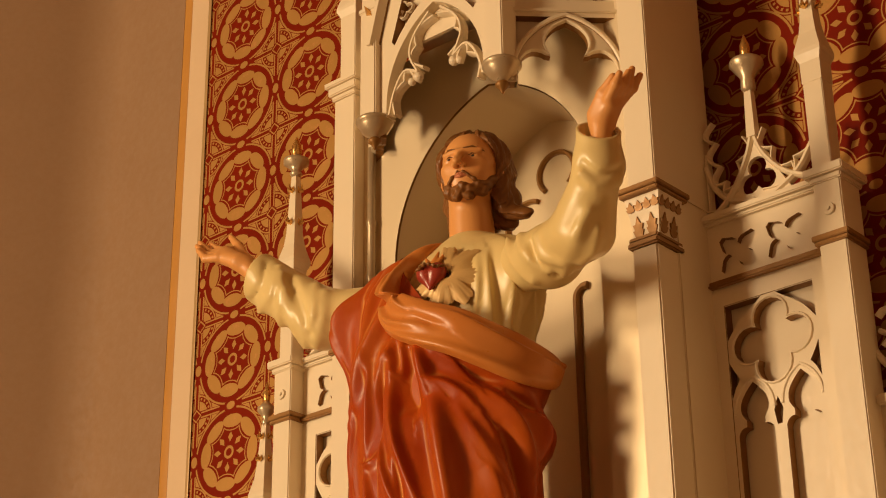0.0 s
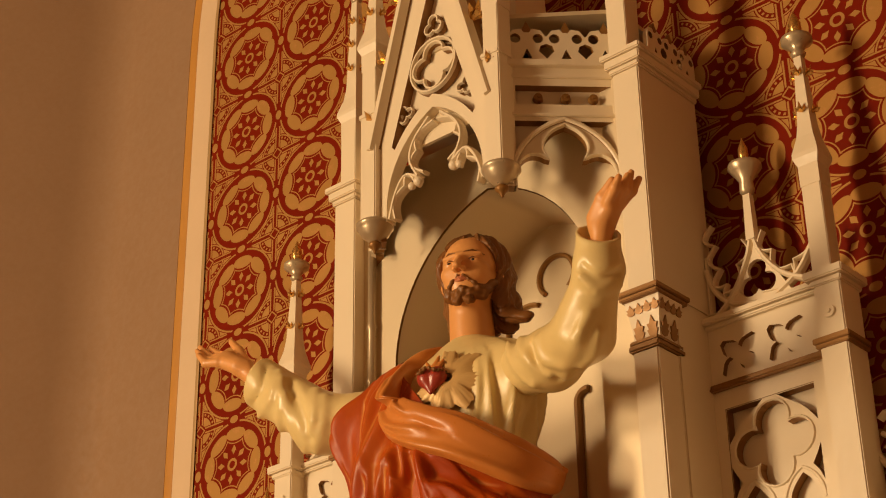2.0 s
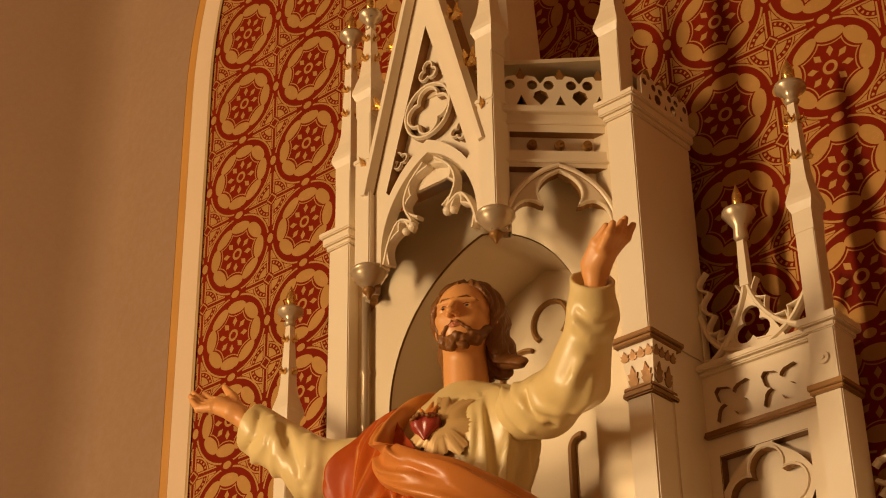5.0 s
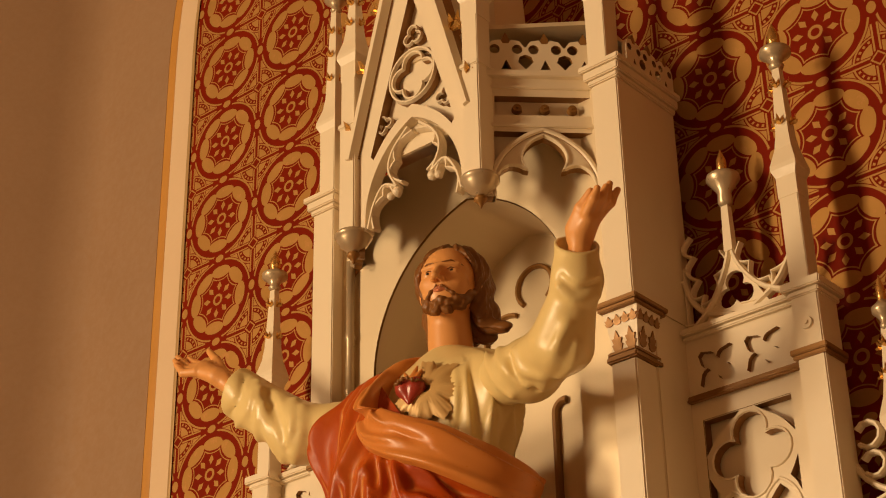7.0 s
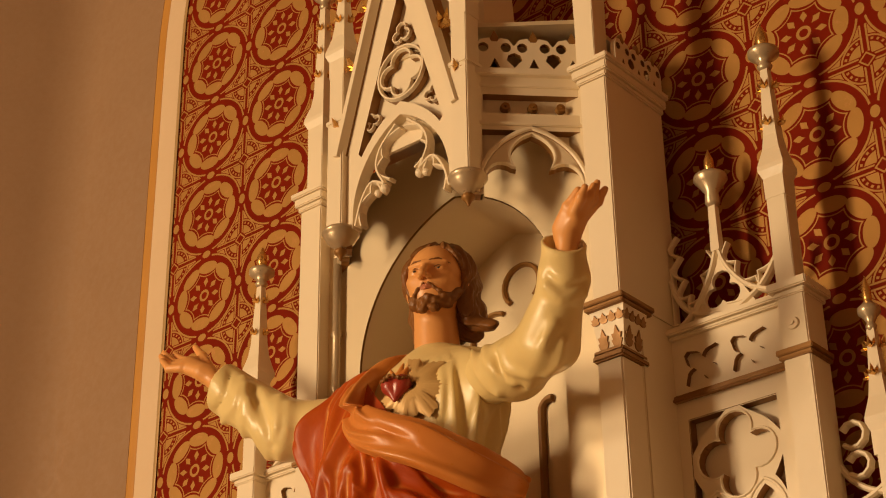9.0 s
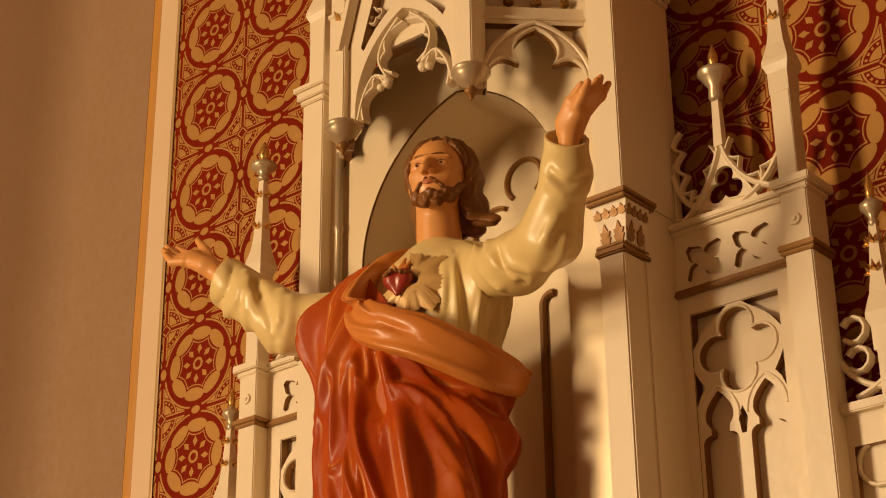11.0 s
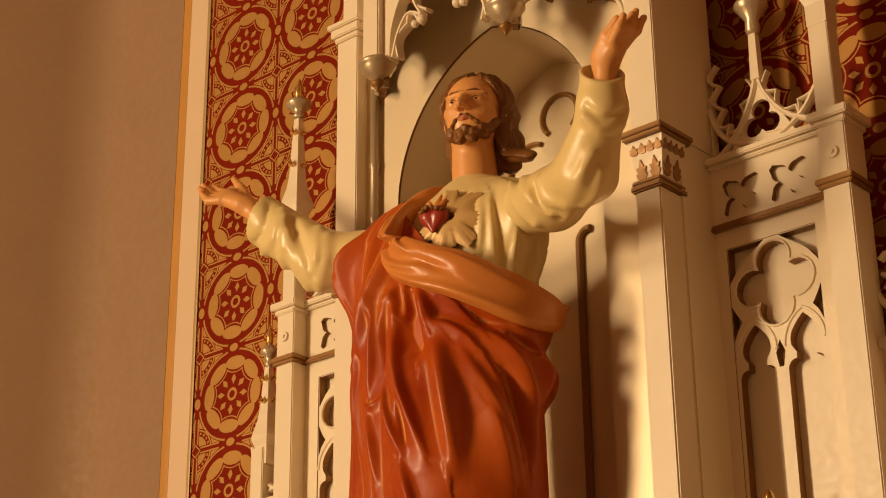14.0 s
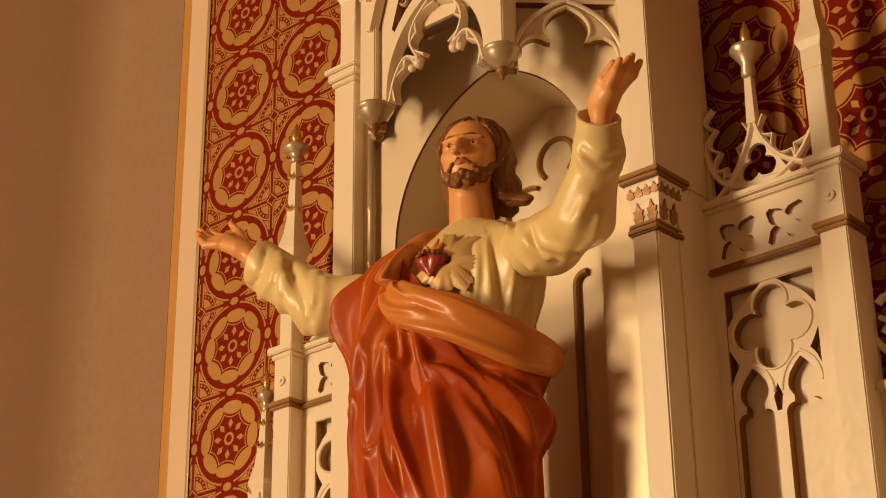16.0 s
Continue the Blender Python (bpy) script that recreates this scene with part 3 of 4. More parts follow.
    lobe = [(0.128, 3.825), (0.118, 3.862), (0.092, 3.884), (0.064, 3.882), (0.046, 3.870)]
    crown = [(0.046, 3.870), (0.058, 3.900), (0.052, 3.930), (0.030, 3.956), (0.0, 3.972)]
    half = [(0.128, 3.790)] + [tuple(map(float, q)) for q in smooth_path(lobe, 11)] + [tuple(map(float, q)) for q in smooth_path(crown, 11)][1:]
    arch = [(cx + x, z) for x, z in half] + [(cx - x, z) for x, z in reversed(half[:-1])]
    outer = [(x1, 3.790), (x1, 4.14), (x0, 4.14), (x0, 3.790)] + list(reversed(arch))
    hole = [(0.046, 4.03), (0.306, 4.03), (0.306, 4.086), (0.046, 4.086)]
    tl = [(0.040, 3.980), (cx - 0.040, 3.980), (cx - 0.085, 3.950), (cx - 0.112, 3.918), (0.040, 3.890)]
    tr = [(2 * cx - x, z) for x, z in reversed(tl)]
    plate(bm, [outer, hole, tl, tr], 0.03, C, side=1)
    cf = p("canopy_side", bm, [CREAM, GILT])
    bm = bmesh.new()
    plate(bm, [[(0.0, 3.985), (0.34, 3.985), (0.34, 4.13), (0.0, 4.13)]], 0.02, C @ T((0, 0.027, 0)))
    for q in (tl, tr):
        plate(bm, [q], 0.01, C @ T((0, 0.026, 0)))
    p("panel_ground", bm, CREAM, cf)
    bm = bmesh.new()
    ribbon(bm, pointed(cx, 3.795, 0.142, 0.190, 12), 0.013, 0.012, C @ T((0, -0.008, 0)), side=1)
    ribbon(bm, arch, 0.008, 0.034, C @ T((0, -0.004, 0)), side=1)
    p("cusped_tracery", bm, [CREAM, GILT], cf)
    bm = bmesh.new()
    box_m = C
    for z0, z1, o in ((3.992, 4.002, 0.008), (4.108, 4.118, 0.006), (4.14, 4.158, 0.016)):
        b2 = bmesh.new()
        box(b2, (0.0, -o, z0), (0.345, 0.03, z1), 0.002)
        bmesh.ops.transform(b2, matrix=C, verts=b2.verts)
        me = bpy.data.meshes.new("tmp")
        b2.to_mesh(me)
        bm.from_mesh(me)
        b2.free()
        bpy.data.meshes.remove(me)
    p("string_moulding", bm, CREAM, cf)
    for q in (0.105, 0.176, 0.247):
        bm = bmesh.new()
        m = C @ T((q, 0.014, 4.057)) @ pose(0, 0, 0, 90, 0, 0)
        bmesh.ops.create_cone(bm, cap_ends=True, segments=18, radius1=0.014, radius2=0.011, depth=0.014, matrix=m)
        bmesh.ops.create_cone(bm, cap_ends=True, segments=12, radius1=0.006, radius2=0.003, depth=0.024, matrix=m)
        p("rosette", bm, GILT, cf, "small gilded boss")
    bm = bmesh.new()
    crest(bm, 0.03, 0.335, 4.158, 0.115, C @ T((0, 0.0, 0)), 3)
    p("cresting", bm, [CREAM, GILT], cf)

    # hanging pier at the canopy's corner with its bowl pendant
    bm = bmesh.new()
    box(bm, (0.188, 2.925, 3.83), (0.243, 2.985, 4.166), 0.003)
    box(bm, (0.184, 2.921, 4.160), (0.247, 2.989, 4.176), 0.003)
    box(bm, (0.190, 2.928, 4.176), (0.241, 2.982, 4.345), 0.002)
    hp = p("hanging_pier", bm, CREAM)
    bm = bmesh.new()
    lathe(bm, [(0.032, 3.846), (0.046, 3.842), (0.050, 3.838), (0.050, 3.831), (0.046, 3.828), (0.0425, 3.820), (0.037, 3.809), (0.026, 3.799), (0.016, 3.794), (0.012, 3.788)], s * 0.2155, 2.955, 24)
    part("pendant_bowl", bm, SILVER, hp, "silver-gilt pendant bowl", True)
    bm = bmesh.new()
    lathe(bm, [(0.011, 3.79), (0.017, 3.784), (0.018, 3.777), (0.012, 3.772), (0.006, 3.764), (0.003, 3.757), (0.001, 3.754)], s * 0.2155, 2.955, 14)
    part("pendant_tip", bm, GILT, hp, "dark gilded pendant tip", True)
    pinnacle("pinnacle", s * 0.2155, 2.955, 0.027, 4.39, 4.665, alt, 0.034)


def build_altar():
    T = Matrix.Translation
    alt = thing("altarpiece", "cream and gilt gothic altarpiece with niche, canopy and pinnacles", "altarpiece", (0, 3.3, 0))
    bm = bmesh.new()
    box(bm, (-1.3, 2.45, 0.0), (1.3, 3.43, 1.0), 0.01)
    box(bm, (-1.12, 2.85, 1.0), (1.12, 3.43, 1.55), 0.01)
    box(bm, (-1.08, 3.0, 1.55), (1.08, 3.43, 2.2), 0.01)
    part("altar_base", bm, CREAM, alt)
    # niche
    bm = bmesh.new()
    arch = pointed(0, 3.53, 0.335, 0.423, 16, 2.21)
    plate(bm, [[(-0.452, 2.2), (0.452, 2.2), (0.452, 4.14), (-0.452, 4.14)], arch], 0.012, T((0, 3.16, 0)))
    part("niche_front", bm, [LINING, GILT], alt)
    bm = bmesh.new()
    pts = pointed(0, 3.53, 0.332, 0.42, 16, 2.2)
    a = [bm.verts.new((x, 3.165, z)) for x, z in pts]
    b = [bm.verts.new((x, 3.436, z)) for x, z in pts]
    for i in range(len(pts) - 1):
        bm.faces.new((a[i], a[i + 1], b[i + 1], b[i])).smooth = True
    part("niche_vault", bm, LINING, alt)
    bm = bmesh.new()
    plate(bm, [[(-0.36, 2.2), (0.36, 2.2), (0.36, 4.0), (-0.36, 4.0)]], 0.008, T((0, 3.432, 0)))
    nb = part("niche_back", bm, LINING, alt)
    bm = bmesh.new()
    Q = T((0, 3.418, 0))
    for sx in (-1, 1):
        ribbon(bm, [(0.013 + sx * x, z) for x, z in arc(0.100, 3.655, 0.074, -40, 118, 14)], 0.013, 0.014, Q)
    ribbon(bm, arc(0.013, 3.787, 0.060, -48, 228, 18), 0.013, 0.014, Q @ T((0, 0.001, 0)))
    part("blind_tracery", bm, GILT, nb, "dark gilded trefoil moulding")
    bm = bmesh.new()
    for sx in (1,):
        ribbon(bm, [(0.062, 2.2), (0.062, 3.40)] + arc(0.092, 3.40, 0.030, 180, 75, 6), 0.020, 0.016, Q @ T((0, -0.002, 0)))
        ribbon(bm, [(0.19, 2.2), (0.19, 3.40)] + arc(0.16, 3.40, 0.030, 0, 105, 6), 0.016, 0.016, Q @ T((0, -0.002, 0)))
    part("mullion", bm, GILT, nb, "dark gilded mullion")
    # front gable
    bm = bmesh.new()
    arch = pointed(0, 3.86, 0.165, 0.25, 12)
    outer = [(0.188, 3.83), (0.188, 4.05), (0.0, 4.76), (-0.188, 4.05), (-0.188, 3.83), (-0.165, 3.83)] + list(reversed(arch)) + [(0.165, 3.83)]
    over = pointed(0, 3.86, 0.186, 0.290, 12)
    inner = [(x, z) for x, z in over if z > 4.03]
    tri = [(-0.146, 4.045)] + list(reversed(inner)) + [(0.146, 4.045), (0.0, 4.52)]
    plate(bm, [outer, tri], 0.035, T((0, 2.945, 0)), back=True)
    gab = part("gable", bm, [CREAM, GILT], alt)
    bm = bmesh.new()
    plate(bm, [[(-0.16, 4.03), (0.16, 4.03), (0.0, 4.56)]], 0.01, T((0, 2.976, 0)))
    part("gable_ground", bm, CREAM, gab)
    bm = bmesh.new()
    G = T((0, 2.948, 0))
    ribbon(bm, foil(0, 4.245, 0.034, 0.038, 4, 90, 10), 0.010, 0.026, G, side=1, closed=True)
    ribbon(bm, [(0.079 * math.cos(radians(a)), 4.245 + 0.080 * math.sin(radians(a))) for a in range(0, 360, 15)], 0.011, 0.028, G @ T((0, -0.002, 0)), side=1, closed=True)
    ribbon(bm, foil(0, 4.372, 0.016, 0.016, 3, 90, 8), 0.008, 0.024, G @ T((0, 0.002, 0)), side=1, closed=True)
    for sx in (-1, 1):
        ribbon(bm, [(sx * x, z) for x, z in foil(0.105, 4.135, 0.013, 0.014, 3, 60, 8)], 0.007, 0.024, G @ T((0, 0.003, 0)), side=1, closed=True)
    part("quatrefoil", bm, [CREAM, GILT], gab)
    for sx in (-1, 1):
        bm = bmesh.new()
        ribbon(bm, [(sx * 0.205, 4.05), (0.0, 4.80)], 0.030, 0.07, T((0, 2.915, 0)), side=1)
        part("raking_moulding", bm, [CREAM, GILT], gab)
        for i in range(4):
            f = 0.12 + 0.23 * i
            bm = bmesh.new()
            leaf(bm, (sx * (0.222 * (1 - f)), 2.94, 4.05 + 0.75 * f), (sx, -0.2, 0.2), 0.062)
            part("crocket", bm, GOLD, gab, "gilded curled leaf")
        bm = bmesh.new()
        Q = T((0, 2.947, 0))
        low = [(0.160, 3.835), (0.140, 3.90), (0.105, 3.945), (0.060, 3.925)]
        high = [(0.060, 3.925), (0.088, 3.985), (0.072, 4.04), (0.020, 4.09)]
        for k, (q, cnt) in enumerate(((low, 2), (high, 2))):
            ribbon(bm, [(sx * float(x), float(z)) for x, z in smooth_path(q, 12)], 0.012, 0.026, Q @ T((0, 0.001 * k, 0)))
            ribbon(bm, [(sx * x, z) for x, z in scallops(q, 1, cnt, 0.020)], 0.010, 0.026, Q @ T((0, 0.003 + 0.001 * k, 0)))
        bmesh.ops.create_icosphere(bm, subdivisions=2, radius=0.014, matrix=T((sx * 0.060, 2.955, 3.912)))
        bmesh.ops.create_icosphere(bm, subdivisions=2, radius=0.011, matrix=T((sx * 0.082, 2.953, 3.905)))
        part("cusp", bm, CREAM, gab)
    # tower behind the gable
    bm = bmesh.new()
    rings(bm, [(4.30, 0.19), (4.75, 0.165), (5.6, 0.03)], 0, 3.17, 0, 8, turn=math.pi / 8)
    part("canopy_spire", bm, CREAM, alt)
    bm = bmesh.new()
    plate(bm, [[(-0.455, 0), (-0.21, -0.19), (0.21, -0.19), (0.455, 0), (0.455, 0.25), (-0.455, 0.25)]], 0.012, Matrix(((1, 0, 0, 0), (0, 0, 1, 3.16), (0, 1, 0, 4.30), (0, 0, 0, 1))), back=True)
    part("canopy_roof", bm, LINING, alt)
    build_side(alt, False)
    build_side(alt, True)
    return alt


def build_candlestick():
    """A slim brass candlestick on the altar's upper ledge, with a round-topped holder."""
    stick = thing("candlestick", "slim polished brass candlestick on the altar ledge", "candlestick", (0.684, 3.22, 2.2))
    for nm, prof in (("foot", [(0.045, 2.2), (0.045, 2.208), (0.03, 2.218), (0.012, 2.24)]),
                     ("stem", [(0.008, 2.24), (0.008, 2.36), (0.014, 2.37), (0.014, 2.38), (0.008, 2.39), (0.008, 2.47)]),
                     ("holder", [(0.009, 2.47), (0.012, 2.475), (0.012, 2.565), (0.010, 2.575), (0.005, 2.582), (0.001, 2.584)])):
        bm = bmesh.new()
        lathe(bm, prof, 0.684, 3.22, 20)
        part(nm, bm, BRASS, stick, "", True)


build_room()
build_altar()
build_candlestick()


# ---- the statue: one mesh of draped tubes and modelled forms ----
def grid_faces(nu, nv, closed=True, base=0):
    """Quads of a grid with nu rows of nv points; the columns close round."""
    out = []
    w = nv if closed else nv - 1
    for i in range(nu - 1):
        for j in range(w):
            a, b = base + i * nv + j, base + i * nv + (j + 1) % nv
            out.append((a, b, b + nv, a + nv))
    return out


class Clay:
    """Collects vertices and faces with a material each, for one mesh."""

    def __init__(self):
        self.v, self.f, self.m = [], [], []
        self.n = 0

    def add(self, verts, faces, mat):
        verts = np.asarray(verts, float)
        self.v.append(verts)
        self.f += [tuple(int(q) + self.n for q in f) for f in faces]
        self.m += [mat] * len(faces)
        self.n += len(verts)

    def tube(self, rows, mat, nu=70, nv=64, folds=None, cap=True, up=(0, 0, 1)):
        """A tube along rows of (x, y, z, r_side, r_up); folds(u, angle) moves the skin outward."""
        s = smooth_path(rows, nu)
        c, rs, ru = s[:, :3], s[:, 3], s[:, 4]
        t = np.gradient(c, axis=0)
        t /= np.linalg.norm(t, axis=1)[:, None]
        side = np.cross(t, np.array(up, float))
        side /= np.linalg.norm(side, axis=1)[:, None]
        top = np.cross(side, t)
        a = np.linspace(0, math.tau, nv, endpoint=False)
        u = np.linspace(0, 1, nu)
        U, A = np.meshgrid(u, a, indexing="ij")
        d = folds(U, A) if folds else 0 * U
        v = c[:, None] + side[:, None] * ((rs[:, None] + d) * np.cos(A))[..., None] + top[:, None] * ((ru[:, None] + d) * np.sin(A))[..., None]
        f = grid_faces(nu, nv)
        if cap:
            f += [tuple(range(nv))[::-1], tuple((nu - 1) * nv + j for j in range(nv))]
        self.add(v.reshape(-1, 3), f, mat)

    def blob(self, fn, lo, hi, h, mat):
        """The skin where fn(x, y, z) = 0 in a box, on a grid of step h."""
        ax = [np.arange(l, u + h, h) for l, u in zip(lo, hi)]
        X, Y, Z = np.meshgrid(*ax, indexing="ij")
        d = fn(X, Y, Z)
        ins = d < 0
        n = np.array(d.shape)
        c = [d[i:n[0] - 1 + i, j:n[1] - 1 + j, k:n[2] - 1 + k] for i in (0, 1) for j in (0, 1) for k in (0, 1)]
        cnt = sum((q < 0).astype(int) for q in c)
        act = (cnt > 0) & (cnt < 8)
        off = np.array([(i, j, k) for i in (0, 1) for j in (0, 1) for k in (0, 1)], float)
        tot, num = np.zeros((*act.shape, 3)), np.zeros(act.shape)
        for p in range(8):
            for q in range(p + 1, 8):
                if np.abs(off[p] - off[q]).sum() != 1:
                    continue
                cross = (c[p] < 0) != (c[q] < 0)
                t = np.where(cross, c[p] / np.where(cross, c[p] - c[q], 1), 0)
                tot += np.where(cross[..., None], off[p] + t[..., None] * (off[q] - off[p]), 0)
                num += cross
        idx = -np.ones(act.shape, int)
        w = np.argwhere(act)
        idx[act] = np.arange(len(w))
        v = np.array(lo) + h * (w + tot[act] / num[act][:, None])
        faces = []
        for axis in range(3):
            o = [q for q in range(3) if q != axis]
            a = np.take(ins, range(n[axis] - 1), axis)
            b = np.take(ins, range(1, n[axis]), axis)
            e = np.argwhere(a != b)
            e = e[(e[:, o[0]] > 0) & (e[:, o[1]] > 0) & (e[:, o[0]] < n[o[0]] - 1) & (e[:, o[1]] < n[o[1]] - 1)]
            q = []
            for d0, d1 in ((-1, -1), (0, -1), (0, 0), (-1, 0)):
                k = e.copy()
                k[:, o[0]] += d0
                k[:, o[1]] += d1
                q.append(idx[k[:, 0], k[:, 1], k[:, 2]])
            q = np.stack(q, 1)
            flip = a[e[:, 0], e[:, 1], e[:, 2]] ^ (axis == 1)
            q[~flip] = q[~flip][:, ::-1]
            faces += [tuple(r) for r in q.tolist() if min(r) >= 0]
        self.add(v, faces, mat)


def crest_field(P, Q, folds):
    """Relief of cloth folds on a sheet with the coordinates P, Q in metres: each fold runs from start over middle to end, broad on one side and steep on the other."""
    out = 0 * P
    for p0, q0, pm, qm, p1, q1, w, rise in folds:
        f = np.linspace(0, 1, 15)
        px, qx = [(1 - f) * (1 - 2 * f) * a + 4 * f * (1 - f) * b + f * (2 * f - 1) * c for a, b, c in ((p0, pm, p1), (q0, qm, q1))]
        best, sgn, pos = np.full(P.shape, 9.0), 0 * P, 0 * P
        for k in range(14):
            dx, dy = px[k + 1] - px[k], qx[k + 1] - qx[k]
            u = np.clip(((P - px[k]) * dx + (Q - qx[k]) * dy) / (dx * dx + dy * dy), 0, 1)
            gx, gy = P - px[k] - u * dx, Q - qx[k] - u * dy
            dd = np.hypot(gx, gy)
            m = dd < best
            best = np.where(m, dd, best)
            sgn = np.where(m, np.sign(dx * gy - dy * gx), sgn)
            pos = np.where(m, (k + u) / 14, pos)
        reach = w * (1.25 - 0.55 * np.tanh(sgn * best / (0.5 * w)))
        out += rise * np.sin(math.pi * (0.06 + 0.88 * pos)) ** 0.8 * np.exp(-(best / reach) ** 1.7)
    return out


def smin(a, b, k):
    h = np.clip(0.5 + 0.5 * (b - a) / k, 0, 1)
    return b + (a - b) * h - k * h * (1 - h)


def capsule(X, Y, Z, a, b, r0, r1):
    a, b = np.array(a, float), np.array(b, float)
    d = b - a
    px, py, pz = X - a[0], Y - a[1], Z - a[2]
    t = np.clip((px * d[0] + py * d[1] + pz * d[2]) / (d @ d), 0, 1)
    return np.sqrt((px - t * d[0]) ** 2 + (py - t * d[1]) ** 2 + (pz - t * d[2]) ** 2) - (r0 + (r1 - r0) * t)


def ellipsoid(X, Y, Z, c, r):
    q = np.sqrt(((X - c[0]) / r[0]) ** 2 + ((Y - c[1]) / r[1]) ** 2 + ((Z - c[2]) / r[2]) ** 2)
    return (q - 1) * min(r)


def build_statue():
    clay = Clay()
    M_MANTLE, M_LINED, M_TUNIC, M_SKIN, M_HAIR, M_HEART, M_GOLD, M_LIP, M_DARK = range(9)

    def ridge(p, k=0.75):
        """Round ridges between narrow valleys, 0 to 1."""
        return np.abs(np.cos(p)) ** k

    def pinch(p, k=3.5):
        """Narrow crests between broad hollows, 0 to 1."""
        return np.exp(-k * np.sin(p) ** 2)

    def bell(x, c, w):
        return np.exp(-((x - c) / w) ** 2)

    # tunic of the trunk
    rows = [(2.2, 0.0, 2.98, 0.21, 0.16), (2.9, 0.0, 2.985, 0.21, 0.155), (3.05, 0.01, 2.99, 0.20, 0.145), (3.15, 0.015, 3.0, 0.205, 0.14), (3.24, 0.025, 3.01, 0.222, 0.142),
            (3.31, 0.03, 3.02, 0.23, 0.138), (3.355, 0.035, 3.025, 0.215, 0.122), (3.39, 0.04, 3.03, 0.165, 0.10), (3.415, 0.045, 3.03, 0.105, 0.08), (3.432, 0.05, 3.03, 0.068, 0.066), (3.44, 0.05, 3.03, 0.05, 0.05)]
    nu, nv = 220, 260
    s = smooth_path(rows, nu)
    th = np.linspace(-math.pi, math.pi, nv, endpoint=False)
    Z, TH = np.meshgrid(s[:, 0], th, indexing="ij")
    fold = 0.011 * (ridge(TH * 9.5 + 2.2 * (Z - 3.1) * np.sign(TH) + 0.8 * np.sin(6 * Z)) - 0.6) * np.clip((3.37 - Z) / 0.12, 0, 1) * np.clip((TH - 0.35) / 0.5, 0.12, 1)
    fold += 0.010 * bell(Z, 3.10, 0.05)
    creases = [(54.2, 3.384, 56.9, 3.295, 74.4, 3.187, 0.015, 0.032), (39.8, 3.335, 45.4, 3.252, 56.7, 3.148, 0.013, 0.024), (72.9, 3.395, 77.3, 3.258, 97.0, 3.147, 0.015, 0.035),
               (54.5, 3.296, 64.5, 3.210, 73.1, 3.109, 0.011, 0.027), (84.6, 3.262, 100.6, 3.206, 103.6, 3.118, 0.015, 0.030), (32.0, 3.336, 39.3, 3.241, 46.4, 3.156, 0.013, 0.011)]
    fold += crest_field(TH * 0.19, Z, [(radians(a) * 0.19, b, radians(c) * 0.19, d, radians(e) * 0.19, f, w, r) for a, b, c, d, e, f, w, r in creases])
    X = s[:, 1:2] + (s[:, 3:4] + fold) * np.sin(TH)
    Y = s[:, 2:3] - (s[:, 4:5] + fold) * np.cos(TH)
    clay.add(np.stack([X, Y, Z], -1).reshape(-1, 3), grid_faces(nu, nv), M_TUNIC)

    # mantle: round the hips and up over one shoulder
    nu, nv = 400, 520
    u = np.linspace(0, 1, nu)
    th = np.linspace(-math.pi, math.pi, nv, endpoint=False)
    U, TH = np.meshgrid(u, th, indexing="ij")
    D = np.degrees(TH)
    top = np.interp(D, [-180, -140, -100, -60, -35, -15, 0, 15, 35, 60, 90, 120, 150, 180], [3.30, 3.38, 3.375, 3.385, 3.395, 3.36, 3.27, 3.19, 3.13, 3.10, 3.06, 3.04, 3.14, 3.30])
    Z = top + (2.2 - top) * U
    rx = np.interp(Z, [2.2, 2.6, 2.85, 3.0, 3.1, 3.2, 3.3, 3.36, 3.40], [0.275, 0.262, 0.262, 0.265, 0.262, 0.262, 0.262, 0.235, 0.15])
    ry = np.interp(Z, [2.2, 2.6, 2.85, 3.0, 3.1, 3.2, 3.3, 3.36, 3.40], [0.205, 0.195, 0.19, 0.185, 0.18, 0.172, 0.165, 0.15, 0.11])
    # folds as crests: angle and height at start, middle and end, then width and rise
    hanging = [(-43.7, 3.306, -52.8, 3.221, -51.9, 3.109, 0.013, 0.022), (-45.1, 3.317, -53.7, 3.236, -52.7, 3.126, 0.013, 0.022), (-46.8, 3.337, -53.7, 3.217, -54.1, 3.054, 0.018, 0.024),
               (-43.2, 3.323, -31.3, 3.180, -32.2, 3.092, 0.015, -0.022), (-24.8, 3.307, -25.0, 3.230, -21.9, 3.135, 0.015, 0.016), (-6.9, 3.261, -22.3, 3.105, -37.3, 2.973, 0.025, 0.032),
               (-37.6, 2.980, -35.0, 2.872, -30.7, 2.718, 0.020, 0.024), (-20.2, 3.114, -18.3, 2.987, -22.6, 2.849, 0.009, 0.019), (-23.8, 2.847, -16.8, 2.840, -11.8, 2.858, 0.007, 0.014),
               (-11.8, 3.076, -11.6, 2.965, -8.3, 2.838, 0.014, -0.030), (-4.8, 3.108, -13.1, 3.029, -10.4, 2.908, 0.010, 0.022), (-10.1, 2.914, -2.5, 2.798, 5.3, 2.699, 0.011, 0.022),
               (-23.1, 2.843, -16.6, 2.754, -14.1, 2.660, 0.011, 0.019)]
